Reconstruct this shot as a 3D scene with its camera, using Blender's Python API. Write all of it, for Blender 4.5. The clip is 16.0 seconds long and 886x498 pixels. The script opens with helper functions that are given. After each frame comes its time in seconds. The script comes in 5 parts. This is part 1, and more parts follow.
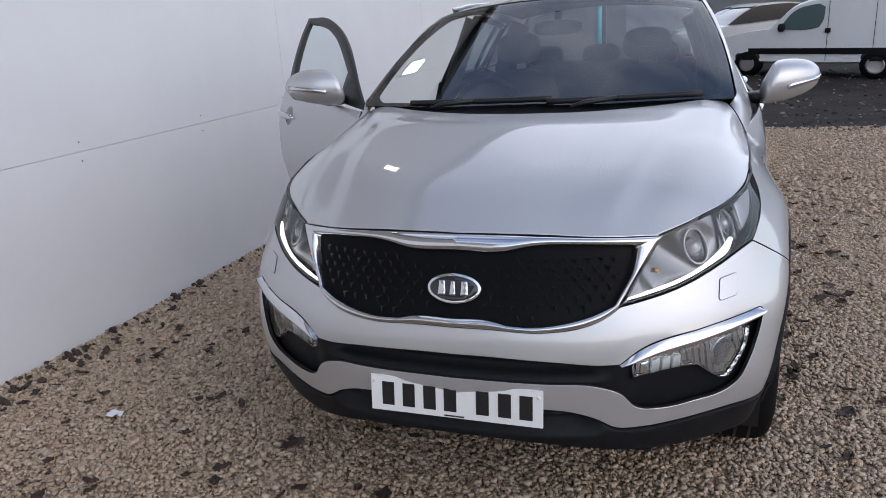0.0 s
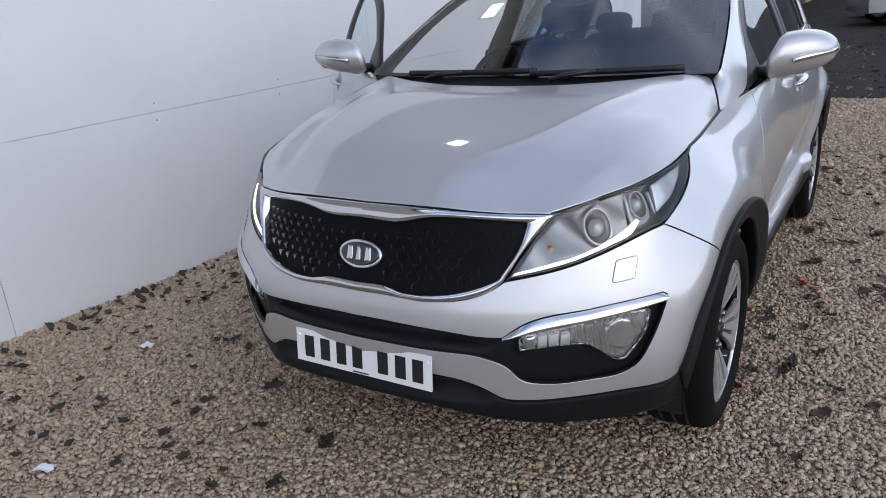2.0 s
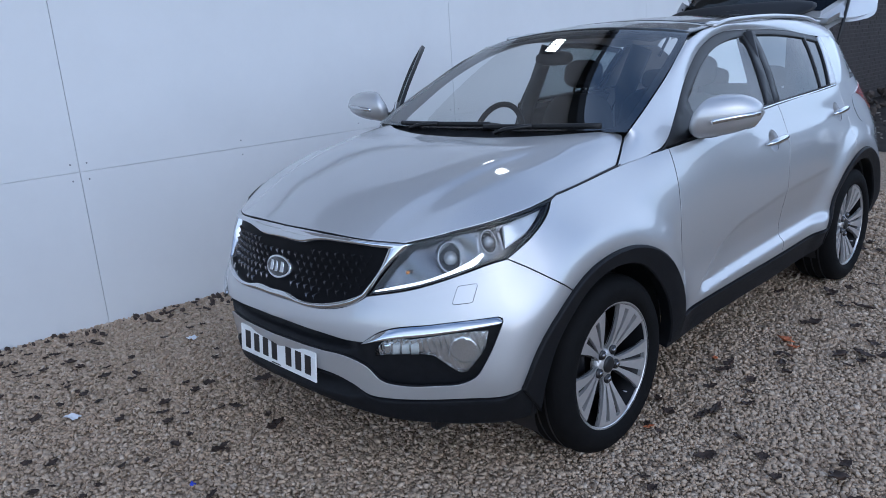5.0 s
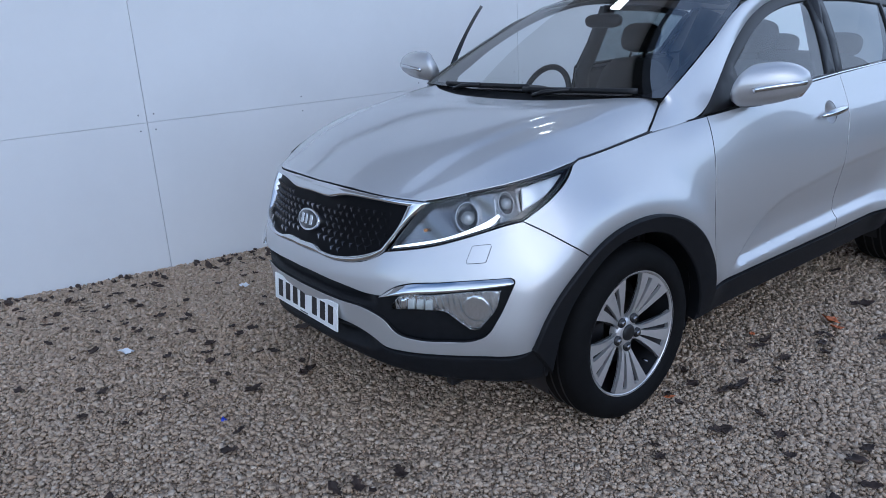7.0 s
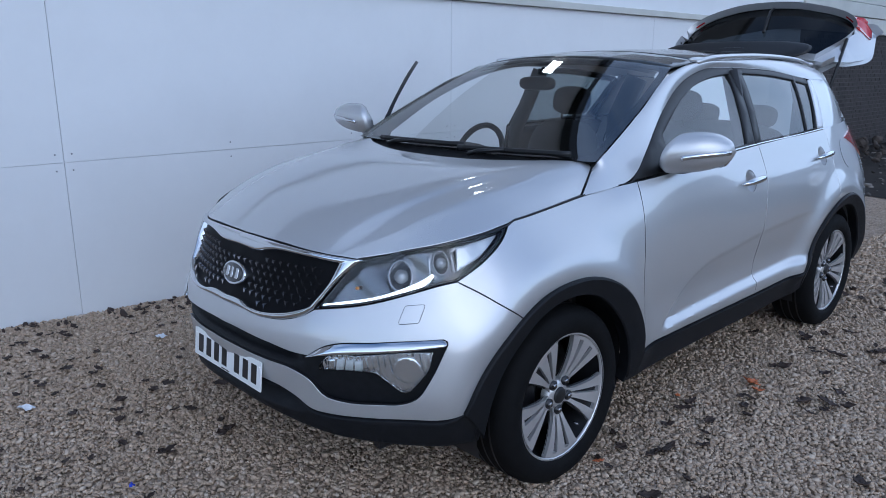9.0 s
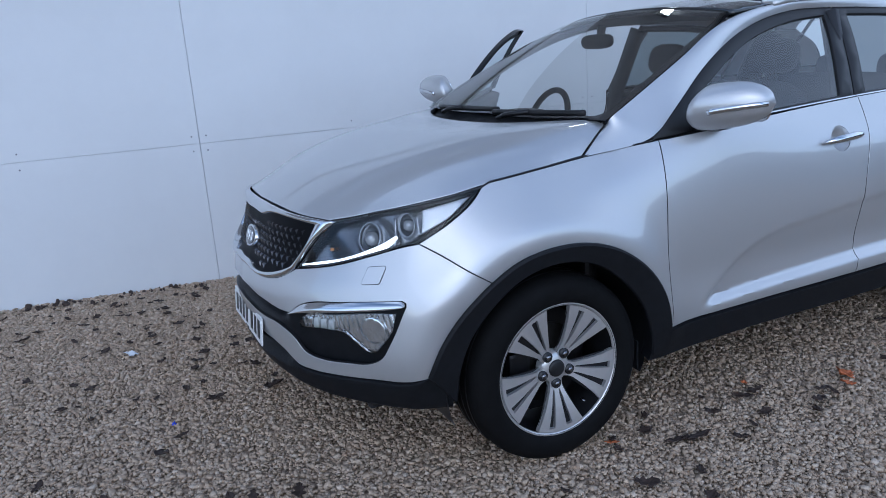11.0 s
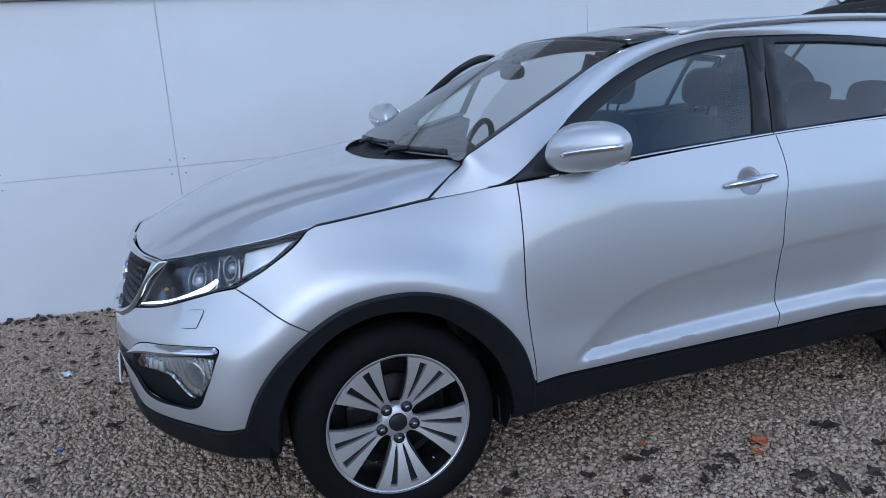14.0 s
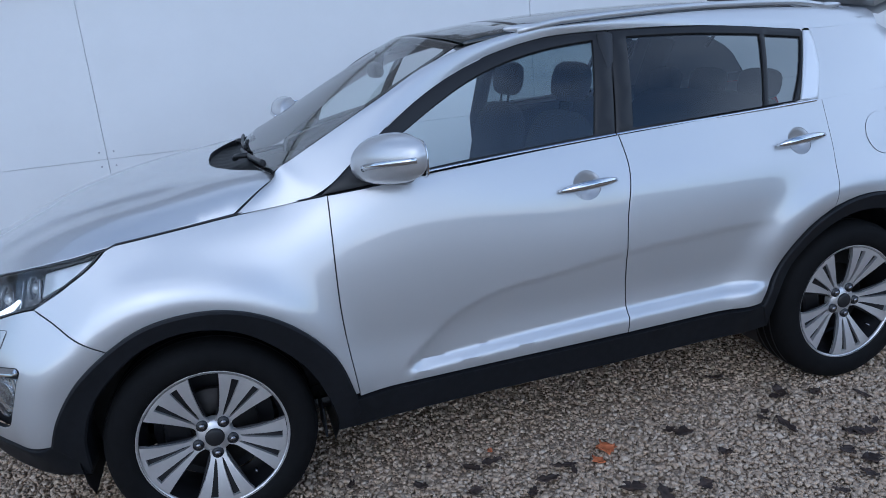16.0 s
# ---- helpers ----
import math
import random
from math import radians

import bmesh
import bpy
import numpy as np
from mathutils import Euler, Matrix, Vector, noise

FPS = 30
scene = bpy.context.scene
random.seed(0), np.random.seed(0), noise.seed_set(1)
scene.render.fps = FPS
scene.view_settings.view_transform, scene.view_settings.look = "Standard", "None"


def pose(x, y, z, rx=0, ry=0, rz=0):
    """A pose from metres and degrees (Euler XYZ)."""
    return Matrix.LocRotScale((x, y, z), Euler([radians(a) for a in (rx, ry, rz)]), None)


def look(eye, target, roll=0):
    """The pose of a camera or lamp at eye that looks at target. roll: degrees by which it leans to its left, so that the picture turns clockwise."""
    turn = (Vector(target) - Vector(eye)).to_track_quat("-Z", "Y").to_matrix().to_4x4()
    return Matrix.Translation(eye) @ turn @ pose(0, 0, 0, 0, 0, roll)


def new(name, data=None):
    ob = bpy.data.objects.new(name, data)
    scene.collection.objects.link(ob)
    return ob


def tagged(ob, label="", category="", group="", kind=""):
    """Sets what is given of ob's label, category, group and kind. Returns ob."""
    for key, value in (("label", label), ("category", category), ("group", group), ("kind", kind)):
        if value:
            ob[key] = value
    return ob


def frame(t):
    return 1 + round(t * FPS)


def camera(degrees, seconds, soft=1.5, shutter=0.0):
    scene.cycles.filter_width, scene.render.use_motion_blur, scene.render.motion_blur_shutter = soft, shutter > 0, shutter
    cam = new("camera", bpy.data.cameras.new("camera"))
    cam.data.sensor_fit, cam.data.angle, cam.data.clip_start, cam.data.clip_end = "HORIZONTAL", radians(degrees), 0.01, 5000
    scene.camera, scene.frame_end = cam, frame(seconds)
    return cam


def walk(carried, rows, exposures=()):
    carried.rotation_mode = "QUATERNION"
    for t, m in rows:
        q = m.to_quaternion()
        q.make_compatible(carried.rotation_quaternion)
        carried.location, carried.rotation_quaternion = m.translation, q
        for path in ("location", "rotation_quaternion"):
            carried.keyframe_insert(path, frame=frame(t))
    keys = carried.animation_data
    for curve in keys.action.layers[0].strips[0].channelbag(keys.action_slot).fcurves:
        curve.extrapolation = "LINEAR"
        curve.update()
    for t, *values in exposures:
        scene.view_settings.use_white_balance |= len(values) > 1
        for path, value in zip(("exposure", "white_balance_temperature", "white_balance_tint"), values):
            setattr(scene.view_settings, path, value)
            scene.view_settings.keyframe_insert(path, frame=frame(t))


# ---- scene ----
cam = camera(62.0, 16.0, .9)
PATH = [
    (0, (0.627, -2.68, 1.536), (-0.007, -0.877, 0.945), -3.4),
    (0.5, (0.863, -2.573, 1.516), (0.063, -0.842, 0.914), -5.2),
    (1, (1.104, -2.586, 1.538), (0.152, -0.944, 0.908), -6.0),
    (1.5, (1.221, -2.563, 1.517), (0.203, -0.952, 0.91), -6.6),
    (2, (1.335, -2.458, 1.538), (0.321, -0.864, 0.879), -4.2),
    (2.5, (1.605, -2.391, 1.518), (0.471, -0.843, 0.957), -2.5),
    (3, (1.929, -2.502, 1.531), (0.688, -1.01, 1.046), -4.1),
    (5.3, (2.362, -2.156, 1.553), (0.949, -0.848, 1.01), -3.6),
    (5.5, (2.34, -2.122, 1.533), (0.929, -0.824, 0.966), -3.3),
    (6, (2.424, -2.065, 1.513), (0.977, -0.821, 0.914), -3.4),
    (6.5, (2.533, -2.071, 1.552), (1.016, -0.915, 0.951), -2.9),
    (7, (2.534, -2.089, 1.542), (1.013, -0.939, 0.938), -3.0),
    (7.5, (2.418, -2.184, 1.493), (0.957, -0.929, 0.954), -1.2),
    (8, (2.364, -2.158, 1.522), (0.988, -0.783, 1.056), 0.9),
    (8.5, (2.423, -2.135, 1.552), (1.043, -0.759, 1.102), 0.9),
    (9, (2.471, -2.065, 1.564), (1.054, -0.739, 1.08), 0.1),
    (9.5, (2.595, -1.948, 1.554), (1.11, -0.716, 1.029), -0.8),
    (12, (3.031, -1.061, 1.426), (1.196, -0.448, 0.921), -3.5),
    (12.5, (2.953, -1.016, 1.454), (1.121, -0.416, 0.918), -2.5),
    (13, (2.916, -0.899, 1.415), (1.103, -0.209, 0.931), -1.6),
    (13.5, (3.113, -0.594, 1.416), (1.243, -0.048, 0.962), -2.1),
    (14, (3.139, -0.501, 1.483), (1.287, 0.1, 1.024), -3.8),
    (14.5, (3.104, -0.423, 1.513), (1.309, 0.33, 1.053), -4.8),
    (15, (3.098, -0.178, 1.543), (1.309, 0.567, 1.048), -4.3),
    (15.5, (3.25, 0.146, 1.536), (1.387, 0.696, 1.06), -4.5),
    (16, (3.288, 0.237, 1.57), (1.43, 0.744, 1.029), -5.3),
]
EXPOSURES = [(0, -.02, 6350, 14), (1.5, .03, 6200, 12.5), (2.0, .03, 6150, 12), (3.2, .02, 5800, 11), (5.3, -.2, 5220, 9), (7.0, -.2, 5200, 9), (9.0, -.25, 5120, 9), (12.5, -.25, 5130, 9), (16.0, -.25, 5120, 8)]
walk(cam, [(t, look(eye, target, roll)) for t, eye, target, roll in PATH], EXPOSURES)

SKY, SUN = .212, .30
DOOR_OPEN, GATE = 48.5, 35
SPOKE_TURN, WHEEL_TURN = 36, 0
AXLE_F, AXLE_R = .03, 2.655
VAN_AT, VAN_TURN = (3.22, 15.1, 0), -36

# ---- light: an overcast sky with a soft sun behind cloud, and the lamps under the eaves ----
world = bpy.data.worlds.new("sky")
scene.world = world
world.use_nodes = True
wn = world.node_tree
wn.nodes.clear()
sky = wn.nodes.new("ShaderNodeTexSky")
sky.sky_type, sky.sun_disc = "NISHITA", False
sky.sun_elevation, sky.sun_rotation = radians(30), radians(114)
sky.air_density, sky.dust_density, sky.ozone_density = 1.0, 1.5, 1.5
cloud = wn.nodes.new("ShaderNodeTexNoise")
cloud.inputs["Scale"].default_value, cloud.inputs["Detail"].default_value, cloud.inputs["Roughness"].default_value = 1.6, 7, .55
cloud_ramp = wn.nodes.new("ShaderNodeValToRGB")
cloud_ramp.color_ramp.elements[0].position, cloud_ramp.color_ramp.elements[1].position = .36, .62
cloud_ramp.color_ramp.elements[0].color, cloud_ramp.color_ramp.elements[1].color = (0, 0, 0, 1), (.9, .9, .9, 1)
where = wn.nodes.new("ShaderNodeTexCoord")
grey = wn.nodes.new("ShaderNodeRGB")
grey.outputs[0].default_value = (6.6, 7.0, 7.8, 1)
sky_mix = wn.nodes.new("ShaderNodeMix")
sky_mix.data_type = "RGBA"
sky_back = wn.nodes.new("ShaderNodeBackground")
sky_back.inputs["Strength"].default_value = SKY
sky_out = wn.nodes.new("ShaderNodeOutputWorld")
wn.links.new(where.outputs["Generated"], cloud.inputs["Vector"])
wn.links.new(cloud.outputs["Fac"], cloud_ramp.inputs["Fac"])
wn.links.new(cloud_ramp.outputs["Color"], sky_mix.inputs[0])
wn.links.new(sky.outputs["Color"], sky_mix.inputs[6])
wn.links.new(grey.outputs[0], sky_mix.inputs[7])
height, lift, sky_lift = wn.nodes.new("ShaderNodeSeparateXYZ"), wn.nodes.new("ShaderNodeMapRange"), wn.nodes.new("ShaderNodeVectorMath")
lift.interpolation_type = "SMOOTHSTEP"
lift.inputs["From Min"].default_value, lift.inputs["From Max"].default_value = 0, .75
lift.inputs["To Min"].default_value, lift.inputs["To Max"].default_value = 1.25, .90
sky_lift.operation = "MULTIPLY"
wn.links.new(where.outputs["Generated"], height.inputs[0])
wn.links.new(height.outputs["Z"], lift.inputs["Value"])
wn.links.new(sky_mix.outputs[2], sky_lift.inputs[0])
wn.links.new(lift.outputs["Result"], sky_lift.inputs[1])
wn.links.new(sky_lift.outputs["Vector"], sky_back.inputs["Color"])
wn.links.new(sky_back.outputs[0], sky_out.inputs["Surface"])
sun = new("sun", bpy.data.lights.new("sun", "SUN"))
sun.data.energy, sun.data.angle, sun.data.color = SUN, radians(50), (1, .96, .9)
sun.matrix_world = look((0, 0, 20), (-12, 5.4, 12.4))


# ---- materials ----
def shade(name, color, rough=.5, metal=0.0, coat=0.0, vary=0.0, scale=8.0, bump=0.0, bump_scale=60.0, specular=.5, color2=None, stain=0.0):
    m = bpy.data.materials.new(name)
    m.use_nodes = True
    nt = m.node_tree
    b = nt.nodes["Principled BSDF"]
    b.inputs["Base Color"].default_value = (*color, 1)
    b.inputs["Roughness"].default_value, b.inputs["Metallic"].default_value = rough, metal
    b.inputs["Coat Weight"].default_value, b.inputs["Coat Roughness"].default_value = coat, .025
    if metal and coat:
        b.inputs["Coat IOR"].default_value = 1.85
    b.inputs["Specular IOR Level"].default_value = specular
    at = nt.nodes.new("ShaderNodeTexCoord")
    if vary or color2:
        n = nt.nodes.new("ShaderNodeTexNoise")
        n.inputs["Scale"].default_value, n.inputs["Detail"].default_value, n.inputs["Roughness"].default_value = scale, 8, .65
        nt.links.new(at.outputs["Object"], n.inputs["Vector"])
        r = nt.nodes.new("ShaderNodeValToRGB")
        c2 = color2 or tuple(c * (1 - vary) for c in color)
        r.color_ramp.elements[0].color, r.color_ramp.elements[1].color = (*c2, 1), (*color, 1)
        r.color_ramp.elements[0].position, r.color_ramp.elements[1].position = .34, .62
        nt.links.new(n.outputs["Fac"], r.inputs["Fac"])
        nt.links.new(r.outputs["Color"], b.inputs["Base Color"])
    if bump:
        n2 = nt.nodes.new("ShaderNodeTexNoise")
        n2.inputs["Scale"].default_value, n2.inputs["Detail"].default_value = bump_scale, 6
        nt.links.new(at.outputs["Object"], n2.inputs["Vector"])
        bp = nt.nodes.new("ShaderNodeBump")
        bp.inputs["Strength"].default_value, bp.inputs["Distance"].default_value = bump, .004
        nt.links.new(n2.outputs["Fac"], bp.inputs["Height"])
        nt.links.new(bp.outputs["Normal"], b.inputs["Normal"])
    return m


def glass(name, tint, ior=1.5, rough=0.0):
    """A thin pane: clear behind, mirrored by Fresnel in front."""
    m = bpy.data.materials.new(name)
    m.use_nodes = True
    nt = m.node_tree
    nt.nodes.clear()
    t, g, f = nt.nodes.new("ShaderNodeBsdfTransparent"), nt.nodes.new("ShaderNodeBsdfGlossy"), nt.nodes.new("ShaderNodeFresnel")
    mx, out = nt.nodes.new("ShaderNodeMixShader"), nt.nodes.new("ShaderNodeOutputMaterial")
    t.inputs["Color"].default_value = (*tint, 1)
    g.inputs["Roughness"].default_value, f.inputs["IOR"].default_value = rough, ior
    nt.links.new(f.outputs[0], mx.inputs[0])
    nt.links.new(t.outputs[0], mx.inputs[1])
    nt.links.new(g.outputs[0], mx.inputs[2])
    nt.links.new(mx.outputs[0], out.inputs["Surface"])
    return m


def even_glass(name, tint, share):
    """A thin pane seen from both sides, with an even mirror share."""
    m = glass(name, tint)
    nt = m.node_tree
    mx = next(n for n in nt.nodes if n.type == "MIX_SHADER")
    nt.links.remove(mx.inputs[0].links[0])
    mx.inputs[0].default_value = share
    return m


def glow(name, color, strength):
    m = shade(name, color, .4)
    b = m.node_tree.nodes["Principled BSDF"]
    b.inputs["Emission Color"].default_value, b.inputs["Emission Strength"].default_value = (*color, 1), strength
    return m


SILVER = shade("silver_paint", (.52, .525, .535), .44, .60, 1.0, vary=.06, scale=700)
CHROME = shade("chrome", (.66, .67, .69), .10, 1.0)
BLACK = shade("textured_black_plastic", (.010, .0108, .013), .50, vary=.3, scale=30, bump=.12, bump_scale=700, specular=.16)
GRILLE = shade("black_grille", (.003, .003, .004), .5, specular=.10)
GLOSS = shade("gloss_black", (.012, .012, .014), .12, coat=.6)
TRIM = shade("satin_black_trim", (.012, .012, .013), .40, specular=.35)
RUBBER = shade("tyre_rubber", (.0055, .0055, .006), .75, specular=.12, vary=.35, scale=22, bump=.3, bump_scale=240)
ALLOY = shade("machined_alloy", (.62, .61, .61), .34, .72, vary=.06, scale=40)
DARK_ALLOY = shade("dark_alloy", (.010, .010, .012), .40, .4)
STEEL = shade("brake_steel", (.035, .033, .032), .5, .8, vary=.4, scale=14)
PLATE = shade("white_plate", (.78, .79, .78), .35, vary=.05, scale=5)
# near-black for print, joints and hidden parts, and for painted shade inside the wheels
DARK_FILL = shade("ink_and_shade_black", (.01, .01, .012), .4)
CLOTH = shade("charcoal_upholstery", (.030, .031, .034), .85, vary=.3, scale=90, bump=.4, bump_scale=500)
DASH = shade("dark_dashboard", (.028, .029, .032), .6, bump=.2, bump_scale=600)
LINER = shade("grey_headliner", (.17, .168, .16), .9, vary=.08, scale=30)
SCREEN_GLASS = glass("windscreen_glass", (.94, .97, .96), 2.75)
DOOR_GLASS = glass("door_glass", (.87, .96, .96), 2.0)
REAR_GLASS = even_glass("dark_rear_glass", (.055, .065, .075), .05)
OPEN_GLASS = even_glass("open_door_glass", (.84, .91, .91), .10)
DARK_GLASS = glass("tinted_glass", (.30, .345, .355), 1.85)
LAMP_GLASS = glass("lamp_cover", (.93, .95, .96), 1.45)
ROOF_GLASS = shade("black_roof_glass", (.010, .012, .012), .05, coat=.5)
NUT = shade("dark_chrome_nut", (.22, .22, .23), .25, 1.0)
SILVER.node_tree.nodes["Principled BSDF"].inputs["Coat Roughness"].default_value = .05
WET_SILVER = shade("wet_silver_paint", (.52, .525, .535), .44, .60, 1.0, vary=.06, scale=700)
RED = shade("red_lens", (.42, .012, .015), .12, coat=1.0)
AMBER = shade("amber_bulb", (.75, .30, .08), .25)
LED = glow("daylight_led", (1.0, .98, .95), 2.2)
STUD = shade("glossy_black_stud", (.19, .19, .20), .24, .9)
REFLECTOR = shade("lamp_reflector", (.80, .81, .83), .16, .9, bump=.3, bump_scale=45)
PALE = shade("pale_reflector", (.30, .31, .33), .18, .9)
BRIGHT = shade("bright_reflector", (.66, .67, .69), .30, .45, bump=.15, bump_scale=60)
SMOKED = shade("smoked_reflector", (.16, .165, .18), .22, .9)
LENS = shade("projector_glass", (.34, .35, .37), .04, .3, coat=1.0)
WHITE_WALL = shade("white_wall_sheet", (.68, .69, .70), .42, vary=.05, scale=1.3, bump=.08, bump_scale=3)
SEAM = shade("grey_joint", (.62, .63, .65), .7)
DOT = shade("screw_head", (.22, .22, .24), .5)
MORTAR = shade("grey_mortar", (.075, .068, .063), .9, vary=.4, scale=6, bump=.4, bump_scale=80)
BRICK = shade("dark_brick", (.036, .029, .027), .85, vary=.5, scale=9, bump=.4, bump_scale=60)
CLADDING = shade("cream_cladding", (.50, .50, .46), .5, vary=.12, scale=2)
TEAL = shade("teal_pipe", (.02, .30, .36), .4)
STONE = shade("gravel_stone", (.36, .31, .255), .75)
GROUND = shade("gravel_bed", (.17, .145, .115), .95, color2=(.09, .075, .06), scale=60, vary=.3, bump=1.0, bump_scale=120)
YARD = shade("wet_dirt_yard", (.036, .030, .026), .85, specular=.12, color2=(.016, .014, .013), vary=.4, scale=1.2, bump=.8, bump_scale=30)
LEAF = shade("rotting_leaf", (.050, .028, .018), .7, color2=(.018, .011, .008), vary=.4, scale=25)
ORANGE = shade("orange_leaf", (.52, .15, .05), .6, vary=.4, scale=30)
PAPER = shade("white_paper", (.78, .79, .82), .7, vary=.06)
BLUE = shade("blue_scrap", (.03, .06, .5), .5)
VAN_WHITE = shade("white_van_paint", (.84, .84, .84), .4, coat=.3, vary=.06, scale=1.5)
VAN_GLASS = shade("van_side_glass", (.10, .15, .15), .08, coat=.5)
UPPER = shade("brown_grey_cladding", (.24, .225, .21), .6, vary=.2, scale=1.5)


def beads(m, scale, size, strength):
    """Raindrops standing on a surface, as fine relief under a patchy mask."""
    nt = m.node_tree
    b = nt.nodes["Principled BSDF"]
    at, v, n = nt.nodes.new("ShaderNodeTexCoord"), nt.nodes.new("ShaderNodeTexVoronoi"), nt.nodes.new("ShaderNodeTexNoise")
    v.inputs["Scale"].default_value, n.inputs["Scale"].default_value = scale, 3
    nt.links.new(at.outputs["Object"], v.inputs["Vector"])
    nt.links.new(at.outputs["Object"], n.inputs["Vector"])
    up, patch = nt.nodes.new("ShaderNodeMapRange"), nt.nodes.new("ShaderNodeMapRange")
    up.interpolation_type = "SMOOTHSTEP"
    up.inputs["From Min"].default_value, up.inputs["From Max"].default_value = size, size * .35
    patch.inputs["From Min"].default_value, patch.inputs["From Max"].default_value = .40, .60
    mul, bp = nt.nodes.new("ShaderNodeMath"), nt.nodes.new("ShaderNodeBump")
    mul.operation = "MULTIPLY"
    nt.links.new(v.outputs["Distance"], up.inputs["Value"])
    nt.links.new(n.outputs["Fac"], patch.inputs["Value"])
    nt.links.new(up.outputs["Result"], mul.inputs[0])
    nt.links.new(patch.outputs["Result"], mul.inputs[1])
    bp.inputs["Strength"].default_value, bp.inputs["Distance"].default_value = strength, .0015
    nt.links.new(mul.outputs[0], bp.inputs["Height"])
    nt.links.new(bp.outputs["Normal"], b.inputs["Coat Normal"])
    nt.links.new(bp.outputs["Normal"], b.inputs["Normal"])


beads(WET_SILVER, 130, .36, .26)
beads(ROOF_GLASS, 110, .42, .6)


def stone_colours(m):
    """Buff, grey and brown chips, one tint a stone."""
    nt = m.node_tree
    b = nt.nodes["Principled BSDF"]
    geo, r = nt.nodes.new("ShaderNodeNewGeometry"), nt.nodes.new("ShaderNodeValToRGB")
    tints = ((0, (.315, .235, .165)), (.2, (.385, .288, .200)), (.45, (.432, .330, .232)), (.7, (.47, .365, .263)), (.88, (.525, .427, .328)), (1, (.40, .285, .190)))
    while len(r.color_ramp.elements) < len(tints):
        r.color_ramp.elements.new(.5)
    for e, (p, c) in zip(r.color_ramp.elements, tints):
        e.position, e.color = p, (*c, 1)
    nt.links.new(geo.outputs["Random Per Island"], r.inputs["Fac"])
    nt.links.new(r.outputs["Color"], b.inputs["Base Color"])


stone_colours(STONE)


def bed_colours(m):
    """Small chips between the loose stones."""
    nt = m.node_tree
    b = nt.nodes["Principled BSDF"]
    at, v, r = nt.nodes.new("ShaderNodeTexCoord"), nt.nodes.new("ShaderNodeTexVoronoi"), nt.nodes.new("ShaderNodeValToRGB")
    v.inputs["Scale"].default_value = 58
    nt.links.new(at.outputs["Object"], v.inputs["Vector"])
    sep = nt.nodes.new("ShaderNodeSeparateColor")
    nt.links.new(v.outputs["Color"], sep.inputs["Color"])
    tints = ((0, (.18, .132, .092)), (.25, (.26, .192, .132)), (.5, (.32, .242, .170)), (.8, (.37, .287, .210)), (1, (.43, .350, .275)))
    while len(r.color_ramp.elements) < len(tints):
        r.color_ramp.elements.new(.5)
    for e, (p, c) in zip(r.color_ramp.elements, tints):
        e.position, e.color = p, (*c, 1)
    nt.links.new(sep.outputs["Red"], r.inputs["Fac"])
    nt.links.new(r.outputs["Color"], b.inputs["Base Color"])
    bp = nt.nodes.new("ShaderNodeBump")
    bp.inputs["Strength"].default_value, bp.inputs["Distance"].default_value = 1.0, .012
    bp.invert = True
    nt.links.new(v.outputs["Distance"], bp.inputs["Height"])
    nt.links.new(bp.outputs["Normal"], b.inputs["Normal"])


bed_colours(GROUND)


# ---- building helpers ----
def mesh_of(name, verts, faces, smooth=True):
    me = bpy.data.meshes.new(name)
    me.from_pydata([tuple(v) for v in verts], [], [tuple(f) for f in faces])
    me.update()
    if smooth:
        me.polygons.foreach_set("use_smooth", [True] * len(me.polygons))
    return me


def part(name, data, material, parent=None, label="", smooth_angle=None):
    """Links a mesh or bmesh as one object under a thing or a part."""
    if isinstance(data, bmesh.types.BMesh):
        bm, data = data, bpy.data.meshes.new(name)
        bm.to_mesh(data)
        bm.free()
    if material and not data.materials:
        data.materials.append(material)
        if material in (SILVER, WET_SILVER):
            data.materials.append(DARK_FILL)
    if smooth_angle is not None:
        data.polygons.foreach_set("use_smooth", [True] * len(data.polygons))
        data.set_sharp_from_angle(angle=radians(smooth_angle))
    ob = new(name, data)
    ob.parent = parent
    if label:
        ob["label"] = label
    return ob


def empty(name, label, category, group="", at=(0, 0, 0)):
    ob = tagged(new(name), label, category, group)
    ob.empty_display_size = .2
    ob.location = at
    return ob


def box(bm, lo, hi, bevel=0.0, m=None):
    """A box between two corners, added to bm."""
    c = [(a + b) / 2 for a, b in zip(lo, hi)]
    d = [b - a for a, b in zip(lo, hi)]
    mat = (m or Matrix()) @ Matrix.Translation(c) @ Matrix.Diagonal((*d, 1))
    r = bmesh.ops.create_cube(bm, size=1, matrix=mat)
    if bevel:
        edges = list({e for v in r["verts"] for e in v.link_edges})
        bmesh.ops.bevel(bm, geom=edges, offset=bevel, segments=2, affect="EDGES", profile=.6)
    return bm


def one_box(lo, hi, bevel=0.0, m=None):
    return box(bmesh.new(), lo, hi, bevel, m)


def curve_points(points, step=.02, closed=False):
    """Evenly spaced points along the smooth curve through the given ones."""
    if len(points) == 2:
        a, b = np.array(points[0], float), np.array(points[1], float)
        n = max(1, int(np.linalg.norm(b - a) / step))
        return [a + (b - a) * i / n for i in range(n + 1)]
    pts = list(points) + [points[0]] if closed else points
    f, length = spline(pts)
    n = max(3, int(length / step))
    return [f(length * i / n) for i in range(n + 1)]


def outline(*curves, step=.02):
    """A closed outline from curves that meet at corners."""
    out = []
    for c in curves:
        pts = curve_points(c, step)
        if out and np.linalg.norm(out[-1] - pts[0]) < 1e-4:
            pts = pts[1:]
        out += pts
    if np.linalg.norm(out[-1] - out[0]) < 1e-4:
        out.pop()
    return out


